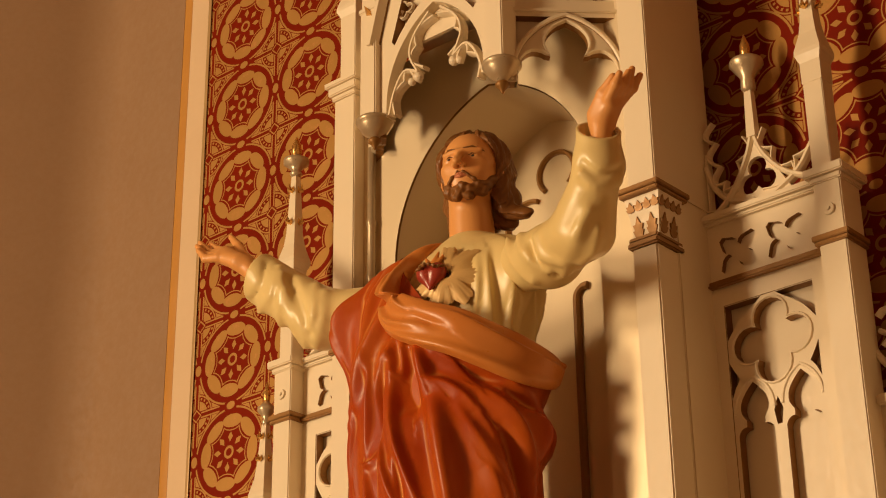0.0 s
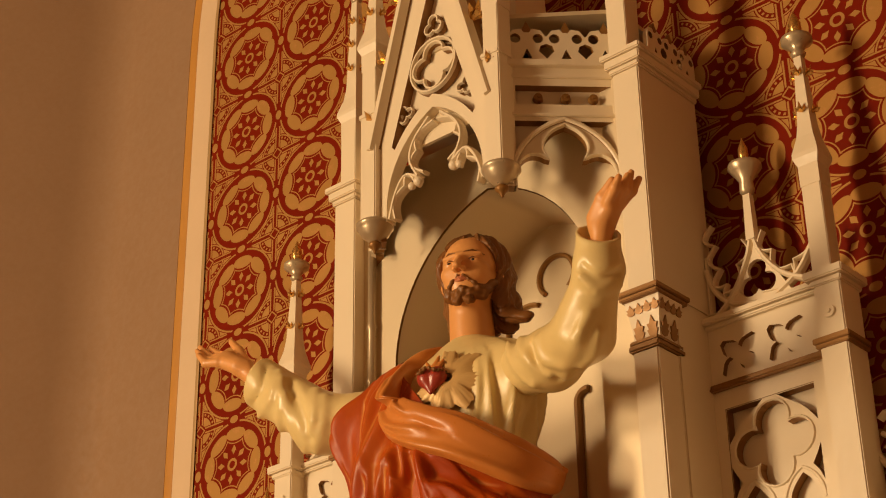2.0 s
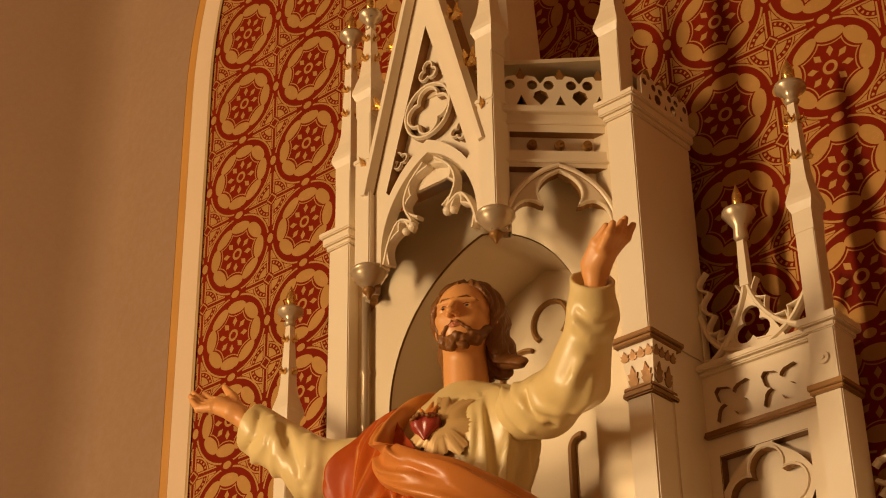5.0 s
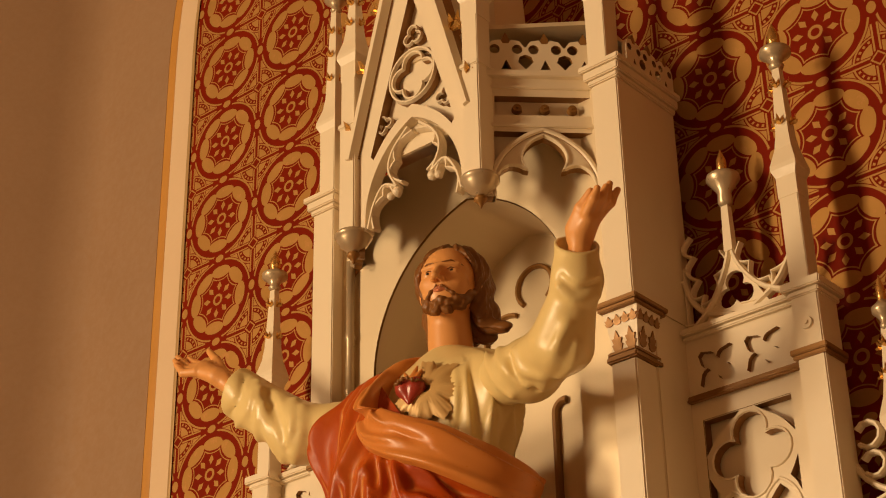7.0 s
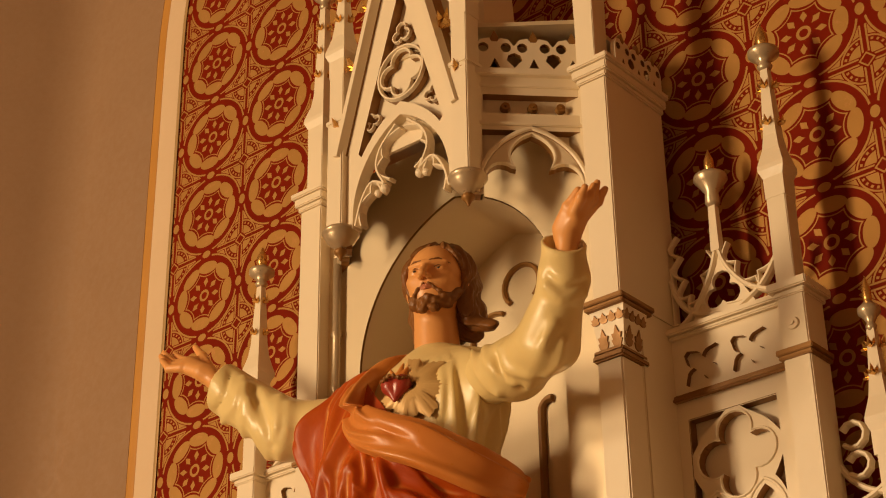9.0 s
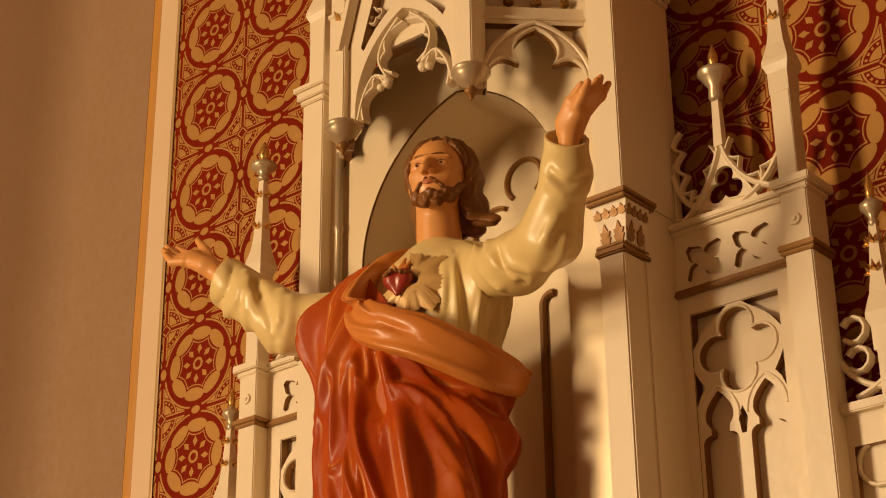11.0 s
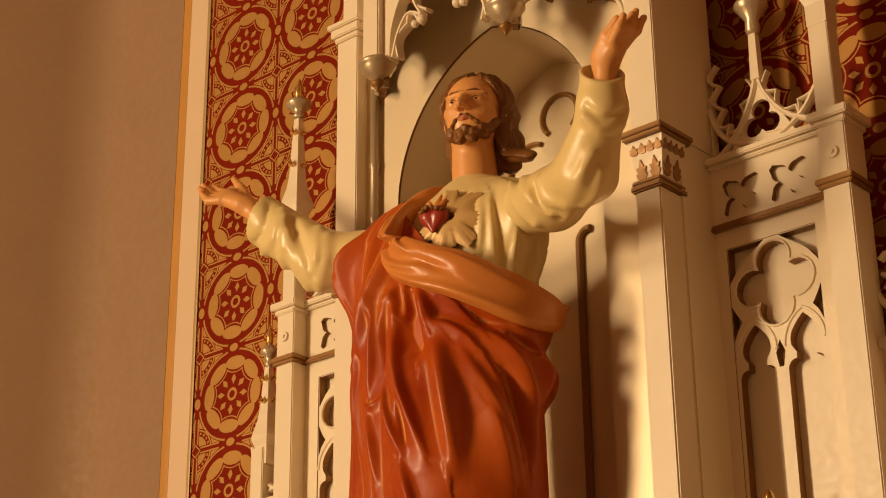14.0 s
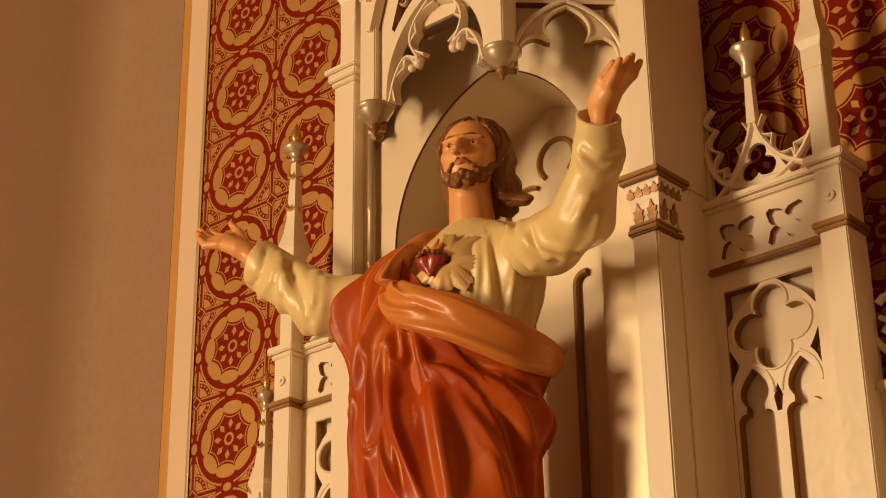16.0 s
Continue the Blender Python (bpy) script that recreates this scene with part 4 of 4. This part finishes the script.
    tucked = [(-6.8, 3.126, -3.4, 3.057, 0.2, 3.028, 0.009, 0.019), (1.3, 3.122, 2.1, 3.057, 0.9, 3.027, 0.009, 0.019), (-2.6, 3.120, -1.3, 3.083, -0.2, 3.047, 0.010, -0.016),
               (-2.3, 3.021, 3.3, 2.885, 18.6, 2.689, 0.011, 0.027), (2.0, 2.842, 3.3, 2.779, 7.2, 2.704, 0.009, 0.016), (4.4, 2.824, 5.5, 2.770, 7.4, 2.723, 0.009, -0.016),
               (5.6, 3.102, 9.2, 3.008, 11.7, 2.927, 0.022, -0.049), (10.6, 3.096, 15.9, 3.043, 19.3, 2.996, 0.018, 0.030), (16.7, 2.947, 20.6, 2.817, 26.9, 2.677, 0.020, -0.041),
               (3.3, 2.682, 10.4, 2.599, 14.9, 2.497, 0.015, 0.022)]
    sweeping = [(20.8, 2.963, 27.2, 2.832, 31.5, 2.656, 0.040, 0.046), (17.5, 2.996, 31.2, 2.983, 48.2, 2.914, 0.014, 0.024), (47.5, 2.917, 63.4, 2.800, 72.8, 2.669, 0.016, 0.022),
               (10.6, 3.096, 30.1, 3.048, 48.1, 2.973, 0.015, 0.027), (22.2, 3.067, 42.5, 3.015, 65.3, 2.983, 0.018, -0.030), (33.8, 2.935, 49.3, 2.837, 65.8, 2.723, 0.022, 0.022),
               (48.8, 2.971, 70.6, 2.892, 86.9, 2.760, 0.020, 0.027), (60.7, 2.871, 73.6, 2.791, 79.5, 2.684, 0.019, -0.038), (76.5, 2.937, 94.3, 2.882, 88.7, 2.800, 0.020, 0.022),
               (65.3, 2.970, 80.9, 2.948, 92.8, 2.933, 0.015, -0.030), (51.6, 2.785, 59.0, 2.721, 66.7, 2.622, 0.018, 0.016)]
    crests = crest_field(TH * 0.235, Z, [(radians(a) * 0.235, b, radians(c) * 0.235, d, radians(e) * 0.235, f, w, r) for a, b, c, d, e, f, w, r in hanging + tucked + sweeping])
    for _ in range(3):
        crests = (2 * crests + np.roll(crests, 1, 1) + np.roll(crests, -1, 1) + np.vstack([crests[:1], crests[:-1]]) + np.vstack([crests[1:], crests[-1:]])) / 6
    hang = np.clip((8 - D) / 20, 0, 1) * np.clip((D + 150) / 30, 0, 1)
    wob = TH + 0.05 * np.sin(5 * Z) + 0.05 * np.sin(3.1 * Z + 4 * TH)
    vert = (0.006 + 0.012 * np.clip((-38 - D) / 14, 0, 1)) * (ridge(wob * 15 + 0.7 * (Z - 3.0), 0.8) - 0.55) * hang * np.clip((3.40 - Z) / 0.08, 0.12, 1)
    loose = 0.005 * np.sin(4 * TH + 5 * Z)
    shoulder = 0.036 * bell(D, -68, 34) * bell(Z, 3.27, 0.10)
    hip = 0.016 * bell(D, 118, 30) * bell(Z, 2.895, 0.035) - 0.016 * bell(D, 122, 30) * bell(Z, 2.955, 0.03) + 0.02 * bell(D, 118, 30) * bell(Z, 3.05, 0.04)
    narrow = -0.026 * bell(D, 122, 34) * np.clip((2.86 - Z) / 0.05, 0, 1)
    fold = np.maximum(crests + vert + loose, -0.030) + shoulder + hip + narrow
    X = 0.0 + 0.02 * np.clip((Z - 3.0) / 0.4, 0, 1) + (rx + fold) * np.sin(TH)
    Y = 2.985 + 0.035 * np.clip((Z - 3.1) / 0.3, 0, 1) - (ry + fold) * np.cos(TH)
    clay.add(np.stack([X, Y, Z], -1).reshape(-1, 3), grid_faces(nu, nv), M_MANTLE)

    # turned-over edge of the mantle across the breast
    def roll_folds(U, A):
        W = np.where(A > math.pi, A - math.tau, A)
        lines = [(0.30, 55, 0.38, 40, 0.52, 0, 0.010, 0.012), (0.33, -35, 0.42, -22, 0.52, -4, 0.007, 0.012), (0.36, -50, 0.60, -40, 0.86, -45, 0.009, 0.010), (0.42, 8, 0.50, 10, 0.58, -4, 0.012, -0.014), (0.55, 40, 0.72, 20, 0.92, 5, 0.010, 0.008), (0.02, 20, 0.14, 30, 0.28, 10, 0.008, 0.008)]
        rows = [(a * 0.62, radians(b) * 0.05, c * 0.62, radians(d) * 0.05, e * 0.62, radians(f) * 0.05, w, r) for a, b, c, d, e, f, w, r in lines]
        return 1.25 * crest_field(U * 0.62, W * 0.05, rows) + 0.003 * np.sin(14 * U + 2 * A)

    clay.tube([(0.000, 3.060, 3.420, 0.010, 0.014), (0.003, 2.985, 3.415, 0.010, 0.016), (-0.012, 2.925, 3.385, 0.012, 0.022), (-0.035, 2.885, 3.340, 0.014, 0.026), (-0.022, 2.818, 3.259, 0.014, 0.034), (-0.010, 2.806, 3.197, 0.016, 0.049), (0.072, 2.799, 3.144, 0.019, 0.056), (0.156, 2.819, 3.107, 0.020, 0.059), (0.221, 2.861, 3.068, 0.020, 0.057), (0.269, 2.921, 3.037, 0.020, 0.055), (0.285, 2.992, 3.028, 0.019, 0.046), (0.267, 3.058, 3.042, 0.014, 0.034), (0.262, 3.060, 3.050, 0.016, 0.020)], M_LINED, 190, 90, roll_folds)
    # sleeves
    def sleeve(bones, creases, end, axis, lo, hi):
        """A draped sleeve round bones (start, end and both radii), with creases along lines of three points, cut at end and hollow there."""
        axis = np.array(axis) / np.linalg.norm(axis)

        def fn(X, Y, Z):
            d = 9.0 + 0 * X
            for a, b, r0, r1 in bones:
                q = capsule(X, Y, Z, a, b, r0, r1)
                d = smin(d, q, 0.03) if d.min() < 8 else q
            near = np.abs(d) < 0.05
            x, y, z = X[near], Y[near], Z[near]
            relief = 0.0022 * np.sin(38 * x + 25 * z) * np.cos(30 * z - 20 * y)
            for p0, pm, p1, w, rise in creases:
                line = [tuple(q) for q in smooth_path([p0, pm, p1], 7)]
                k = np.min([capsule(x, y, z, line[i], line[i + 1], 0, 0) for i in range(6)], axis=0)
                relief += 1.5 * rise * np.exp(-(k / w) ** 1.4)
            d[near] -= relief
            a, b, r0, r1 = bones[-1]
            far = tuple(np.array(b) + (np.array(b) - np.array(a)))
            d = np.maximum(d, -capsule(X, Y, Z, tuple(0.4 * np.array(a) + 0.6 * np.array(b)), far, r1 - 0.010, r1 - 0.004))
            return np.maximum(d, (X - end[0]) * axis[0] + (Y - end[1]) * axis[1] + (Z - end[2]) * axis[2])

        clay.blob(fn, lo, hi, 0.0036, M_TUNIC)

    one = [((-0.459, 2.860, 3.465), (-0.467, 2.839, 3.386), (-0.555, 2.878, 3.371), 0.009, 0.011),
           ((-0.445, 2.853, 3.439), (-0.443, 2.851, 3.355), (-0.494, 2.900, 3.326), 0.01, 0.012),
           ((-0.427, 2.849, 3.385), (-0.429, 2.883, 3.295), (-0.423, 2.920, 3.257), 0.011, 0.013),
           ((-0.360, 2.896, 3.393), (-0.342, 2.868, 3.299), (-0.424, 2.921, 3.262), 0.009, 0.016),
           ((-0.425, 2.861, 3.423), (-0.375, 2.861, 3.315), (-0.374, 2.881, 3.267), 0.012, -0.016),
           ((-0.493, 2.843, 3.485), (-0.495, 2.828, 3.417), (-0.557, 2.855, 3.397), 0.012, -0.006),
           ((-0.326, 2.891, 3.364), (-0.321, 2.881, 3.290), (-0.382, 2.920, 3.242), 0.012, 0.008)]
    two = [((0.241, 2.920, 3.359), (0.281, 2.887, 3.283), (0.337, 2.891, 3.198), 0.011, 0.012),
           ((0.311, 2.883, 3.316), (0.349, 2.851, 3.250), (0.396, 2.877, 3.202), 0.01, 0.014),
           ((0.390, 2.840, 3.272), (0.405, 2.847, 3.224), (0.451, 2.858, 3.200), 0.01, 0.014),
           ((0.562, 2.804, 3.265), (0.527, 2.807, 3.221), (0.426, 2.895, 3.196), 0.011, 0.016)]
    two_more = [((0.565, 2.834, 3.231), (0.537, 2.852, 3.198), (0.494, 2.867, 3.189), 0.01, 0.01),
           ((0.575, 2.768, 3.339), (0.597, 2.792, 3.312), (0.626, 2.836, 3.328), 0.009, 0.01),
           ((0.586, 2.759, 3.359), (0.614, 2.781, 3.330), (0.642, 2.821, 3.350), 0.009, -0.008),
           ((0.374, 2.843, 3.267), (0.378, 2.856, 3.222), (0.403, 2.894, 3.196), 0.009, -0.012)]
    sleeve([((-0.17, 3.005, 3.3), (-0.37, 2.94, 3.318), 0.074, 0.072), ((-0.37, 2.94, 3.318), (-0.575, 2.868, 3.486), 0.072, 0.064)], one, (-0.557, 2.876, 3.470), (-0.72, -0.30, 0.42), (-0.68, 2.76, 3.19), (-0.10, 3.10, 3.58))
    sleeve([((0.13, 3.02, 3.315), (0.36, 2.925, 3.262), 0.056, 0.068), ((0.36, 2.925, 3.262), (0.505, 2.862, 3.262), 0.068, 0.066), ((0.505, 2.862, 3.262), (0.59, 2.815, 3.37), 0.066, 0.05), ((0.59, 2.815, 3.37), (0.606, 2.8, 3.475), 0.05, 0.05)], two + two_more, (0.606, 2.802, 3.448), (0.62, -0.62, 0.80), (0.05, 2.70, 3.15), (0.70, 3.10, 3.52))

    # hands
    def hand(wrist, palm, fingers, thumb, lo, hi):
        def fn(X, Y, Z):
            d = capsule(X, Y, Z, wrist[0], wrist[1], 0.027, 0.023)
            d = smin(d, capsule(X, Y, Z, palm[0], palm[1], 0.024, 0.021), 0.02)
            d = smin(d, capsule(X, Y, Z, palm[2], palm[3], 0.020, 0.017), 0.018)
            for a, b, c in fingers:
                q = smin(capsule(X, Y, Z, a, b, 0.0125, 0.011), capsule(X, Y, Z, b, c, 0.011, 0.0075), 0.006)
                d = smin(d, q, 0.007)
            q = smin(capsule(X, Y, Z, thumb[0], thumb[1], 0.016, 0.0125), capsule(X, Y, Z, thumb[1], thumb[2], 0.0125, 0.0085), 0.006)
            return smin(d, q, 0.012)
        clay.blob(fn, lo, hi, 0.0032, M_SKIN)

    hand([(-0.52, 2.885, 3.42), (-0.598, 2.868, 3.515)],
         [(-0.600, 2.868, 3.518), (-0.664, 2.856, 3.566), (-0.613, 2.848, 3.524), (-0.667, 2.839, 3.551)],
         [((-0.667, 2.874, 3.582), (-0.711, 2.872, 3.595), (-0.747, 2.870, 3.624)), ((-0.673, 2.857, 3.571), (-0.724, 2.852, 3.584), (-0.765, 2.848, 3.626)),
          ((-0.673, 2.841, 3.560), (-0.720, 2.834, 3.569), (-0.756, 2.831, 3.607)), ((-0.667, 2.829, 3.546), (-0.708, 2.821, 3.553), (-0.735, 2.818, 3.584))],
         [(-0.622, 2.883, 3.551), (-0.662, 2.896, 3.600), (-0.699, 2.901, 3.640)], (-0.83, 2.77, 3.38), (-0.48, 2.95, 3.72))
    hand([(0.600, 2.808, 3.40), (0.616, 2.800, 3.448)],
         [(0.608, 2.800, 3.469), (0.648, 2.790, 3.495), (0.622, 2.810, 3.470), (0.655, 2.810, 3.511)],
         [((0.656, 2.775, 3.499), (0.685, 2.762, 3.518), (0.700, 2.757, 3.536)), ((0.664, 2.790, 3.508), (0.691, 2.782, 3.525), (0.704, 2.785, 3.550)),
          ((0.662, 2.805, 3.512), (0.688, 2.800, 3.526), (0.704, 2.800, 3.564)), ((0.654, 2.820, 3.510), (0.689, 2.820, 3.531), (0.710, 2.820, 3.554))],
         [(0.604, 2.790, 3.486), (0.639, 2.775, 3.517), (0.673, 2.770, 3.544)], (0.54, 2.70, 3.34), (0.82, 2.89, 3.66))

    # head: modelled in its own axes (x across, f forward, h up), turned a little
    hc, yaw, tilt = np.array((0.066, 3.012, 3.592)), radians(20), radians(3)

    def local(X, Y, Z):
        x, y, z = X - hc[0], Y - hc[1], Z - hc[2]
        a = x * math.cos(yaw) + y * math.sin(yaw)
        f = x * math.sin(yaw) - y * math.cos(yaw)
        return a / 1.05, f * math.cos(tilt) + z * math.sin(tilt), (z * math.cos(tilt) - f * math.sin(tilt) - 0.10) / 0.90 + 0.10

    def face(X, Y, Z):
        a, f, h = local(X, Y, Z)
        b = np.abs(a)
        d = ellipsoid(a, f, h, (0, 0.0, 0.03), (0.070, 0.088, 0.092))
        d = smin(d, ellipsoid(a, f, h, (0, 0.034, -0.040), (0.054, 0.052, 0.066)), 0.03)
        d = smin(d, ellipsoid(b, f, h, (0.034, 0.060, -0.012), (0.022, 0.018, 0.020)), 0.015)      # cheeks
        d = smin(d, capsule(b, f, h, (0.008, 0.088, 0.026), (0.044, 0.074, 0.030), 0.008, 0.006), 0.010)   # brows
        d = -smin(-d, ellipsoid(b, f, h, (0.030, 0.100, 0.009), (0.018, 0.020, 0.011)), 0.007)    # sockets
        d = smin(d, ellipsoid(b, f, h, (0.030, 0.0725, 0.008), (0.0155, 0.012, 0.0105)), 0.003)     # eyeballs
        d = smin(d, capsule(b, f, h, (0.014, 0.080, 0.015), (0.043, 0.070, 0.014), 0.0045, 0.004), 0.003)   # lids
        d = smin(d, capsule(a, f, h, (0, 0.088, 0.024), (0, 0.116, -0.021), 0.0072, 0.0098), 0.008)    # nose
        d = smin(d, ellipsoid(b, f, h, (0.010, 0.098, -0.022), (0.008, 0.010, 0.007)), 0.005)
        d = smin(d, ellipsoid(b, f, h, (0.071, -0.005, -0.005), (0.010, 0.020, 0.030)), 0.008)    # ears
        d = smin(d, capsule(X, Y, Z, (0.05, 3.03, 3.36), (0.052, 3.015, 3.55), 0.060, 0.052), 0.02)
        return d

    clay.blob(face, (-0.05, 2.86, 3.36), (0.19, 3.14, 3.75), 0.0030, M_SKIN)

    def lips(X, Y, Z):
        a, f, h = local(X, Y, Z)
        b = np.abs(a)
        return smin(capsule(b, f, h, (0.003, 0.0905, -0.0440), (0.018, 0.082, -0.0468), 0.0036, 0.0022), capsule(b, f, h, (0.0, 0.088, -0.0515), (0.014, 0.082, -0.0500), 0.0042, 0.0024), 0.002)

    clay.blob(lips, (0.0, 2.86, 3.50), (0.16, 2.99, 3.60), 0.0016, M_LIP)

    def eyes(X, Y, Z):
        a, f, h = local(X, Y, Z)
        return ellipsoid(np.abs(a), f, h, (0.0300, 0.0806, 0.0085), (0.0062, 0.0046, 0.0050))

    clay.blob(eyes, (-0.02, 2.86, 3.55), (0.17, 3.0, 3.65), 0.0014, M_DARK)

    def brow(X, Y, Z):
        a, f, h = local(X, Y, Z)
        b = np.abs(a)
        return np.minimum(capsule(b, f, h, (0.011, 0.0935, 0.0315), (0.030, 0.0870, 0.0365), 0.0022, 0.0026), capsule(b, f, h, (0.030, 0.0870, 0.0365), (0.054, 0.067, 0.0260), 0.0026, 0.0014))

    # dark line modelled along the upper lid for the eyelid's shading
    def lid_shade(X, Y, Z):
        a, f, h = local(X, Y, Z)
        b = np.abs(a)
        return np.minimum(capsule(b, f, h, (0.016, 0.0825, 0.0125), (0.029, 0.0850, 0.0165), 0.0012, 0.0018), capsule(b, f, h, (0.029, 0.0850, 0.0165), (0.044, 0.0745, 0.0115), 0.0018, 0.0010))

    clay.blob(lid_shade, (-0.03, 2.86, 3.56), (0.18, 3.02, 3.66), 0.0013, M_HAIR)
    clay.blob(brow, (-0.03, 2.86, 3.56), (0.18, 3.02, 3.69), 0.0018, M_HAIR)

    def strands(a, f, h):
        ang = np.arctan2(a, -f)
        return 0.0034 * np.sin(9 * ang + 30 * h + 2.2 * np.sin(40 * h)) + 0.0018 * np.sin(25 * ang + 45 * h + 2.4 * np.sin(48 * h)) + 0.0010 * np.sin(70 * ang + 60 * h)

    def hair(X, Y, Z):
        a, f, h = local(X, Y, Z)
        b = np.abs(a)
        e = np.where(a < 0, b + 0.016, b)      # thinner on the side that the locks are swept from
        d = ellipsoid(a, f, h, (0, -0.016, 0.034), (0.090, 0.096, 0.104))
        d = smin(d, ellipsoid(e, f, h, (0.068, -0.028, -0.030), (0.020, 0.040, 0.070)), 0.02)
        d = smin(d, capsule(e, f, h, (0.066, -0.050, -0.07), (0.076, -0.050, -0.125), 0.028, 0.018), 0.025)
        d = smin(d, ellipsoid(a, f, h, (0, -0.068, -0.06), (0.078, 0.040, 0.10)), 0.03)
        d = smin(d, capsule(a, f, h, (0.080, -0.05, -0.110), (0.122, -0.03, -0.128), 0.022, 0.015), 0.012)
        d = d + strands(a, f, h)
        # the face stays free
        cut = ellipsoid(b, f, h, (0.0, 0.088, -0.010), (0.086, 0.104, 0.106))
        part_line = 0.004 - np.abs(a) * 0.9 + 0.0 * h
        d = -smin(-d, cut, 0.008)
        return np.where((h > 0.06) & (f > -0.05), np.maximum(d, part_line * 0.6 - 0.012), d)

    clay.blob(hair, (-0.10, 2.86, 3.40), (0.26, 3.18, 3.76), 0.0028, M_HAIR)

    def beard(X, Y, Z):
        a, f, h = local(X, Y, Z)
        b = np.abs(a)
        d = ellipsoid(a, f, h, (0, 0.050, -0.078), (0.037, 0.036, 0.025))
        d = smin(d, capsule(b, f, h, (0.064, 0.008, -0.020), (0.038, 0.046, -0.078), 0.009, 0.016), 0.016)
        d = smin(d, capsule(b, f, h, (0.056, 0.030, -0.036), (0.036, 0.060, -0.068), 0.006, 0.010), 0.012)
        d = smin(d, ellipsoid(b, f, h, (0.012, 0.070, -0.104), (0.013, 0.013, 0.012)), 0.008)
        d = smin(d, capsule(b, f, h, (0.006, 0.0905, -0.0370), (0.030, 0.076, -0.060), 0.0030, 0.0060), 0.004)
        d = d + 0.0024 * np.sin(170 * a + 70 * h) * np.cos(70 * f + 130 * h) + 0.0006 * np.sin(430 * a + 60 * f - 200 * h)
        mouth = ellipsoid(b, f, h, (0.0, 0.100, -0.0500), (0.016, 0.030, 0.0058))
        return -smin(-d, mouth, 0.004)

    clay.blob(beard, (-0.04, 2.85, 3.42), (0.18, 3.03, 3.60), 0.0018, M_HAIR)

    # emblem on the breast: a fan of gilded rays with a heart
    ec = np.array((0.108, 2.866, 3.272))
    n = np.array((0.30, -0.93, 0.20))
    n /= np.linalg.norm(n)
    ex = np.cross((0, 0, 1), n) * 1.0
    ex = -ex / np.linalg.norm(ex) if ex[0] < 0 else ex / np.linalg.norm(ex)
    ez = np.cross(n, ex) if np.cross(n, ex)[2] > 0 else -np.cross(n, ex)
    rays = 40
    v, f = [], []
    for ring in range(5):
        q = ring / 4
        for i in range(rays * 2):
            t = math.tau * i / (rays * 2)
            lobe = 0.082 + 0.012 * math.cos(7 * t + 0.6) + 0.005 * math.cos(17 * t)
            rr = 0.012 + (lobe - 0.012) * q
            lift = 0.010 - 0.022 * q * q + (0.0055 if i % 2 else 0.0) * min(1, 2 * q)
            v.append(ec + ex * rr * math.cos(t) + ez * rr * math.sin(t) + n * lift)
    k = rays * 2
    for ring in range(4):
        for i in range(k):
            f.append((ring * k + i, ring * k + (i + 1) % k, (ring + 1) * k + (i + 1) % k, (ring + 1) * k + i))
    clay.add(v, f, M_GOLD)

    def heart(X, Y, Z):
        px, py, pz = X - ec[0], Y - ec[1], Z - ec[2]
        a = px * ex[0] + py * ex[1] + pz * ex[2] + 0.038
        h = px * ez[0] + py * ez[1] + pz * ez[2] + 0.004
        f = px * n[0] + py * n[1] + pz * n[2] - 0.014
        a, f, h = a / 1.55, f / 1.3, h / 1.45
        b = np.abs(a)
        return smin(ellipsoid(b, f, h, (0.009, 0, 0.008), (0.015, 0.016, 0.016)), capsule(b, f, h, (0.006, 0, 0.0), (0.0, 0, -0.022), 0.013, 0.004), 0.008)

    clay.blob(heart, tuple(ec - 0.10), tuple(ec + 0.06), 0.0024, M_HEART)

    def flame(X, Y, Z):
        px, py, pz = X - ec[0], Y - ec[1], Z - ec[2]
        a = px * ex[0] + py * ex[1] + pz * ex[2] + 0.036
        h = px * ez[0] + py * ez[1] + pz * ez[2] - 0.004
        f = px * n[0] + py * n[1] + pz * n[2] - 0.012
        d = capsule(a, f, h, (0, 0, 0.02), (0.012, 0.002, 0.058), 0.012, 0.003)
        for s in (-0.013, 0.016):
            d = smin(d, capsule(a, f, h, (s * 0.6, 0, 0.024), (s * 1.5, 0.002, 0.046), 0.009, 0.003), 0.004)
        return d

    clay.blob(flame, tuple(ec - 0.10), tuple(ec + 0.085), 0.0024, M_LINED)

    def thorns(X, Y, Z):
        px, py, pz = X - ec[0], Y - ec[1], Z - ec[2]
        a = px * ex[0] + py * ex[1] + pz * ex[2] + 0.038
        h = px * ez[0] + py * ez[1] + pz * ez[2] - 0.010
        f = px * n[0] + py * n[1] + pz * n[2] - 0.014
        a, f = a / 1.35, f / 1.2
        q = np.hypot(a, f)
        t = np.arctan2(f, a)
        return np.sqrt((q - 0.0245) ** 2 + (h - 0.003 * np.sin(5 * t)) ** 2) - 0.0042 - 0.0014 * np.sin(19 * t)

    clay.blob(thorns, tuple(ec - 0.10), tuple(ec + 0.06), 0.002, M_HAIR)

    me = bpy.data.meshes.new("statue")
    me.from_pydata(np.vstack(clay.v).tolist(), [], clay.f)
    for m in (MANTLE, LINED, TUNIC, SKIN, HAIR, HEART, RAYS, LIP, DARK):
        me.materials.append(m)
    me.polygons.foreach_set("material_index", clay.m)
    me.polygons.foreach_set("use_smooth", [True] * len(clay.f))
    me.update()
    ob = new("statue", me)
    tagged(ob, "painted plaster statue in cream tunic and red mantle, arms spread", "statue")
    return ob


build_statue()
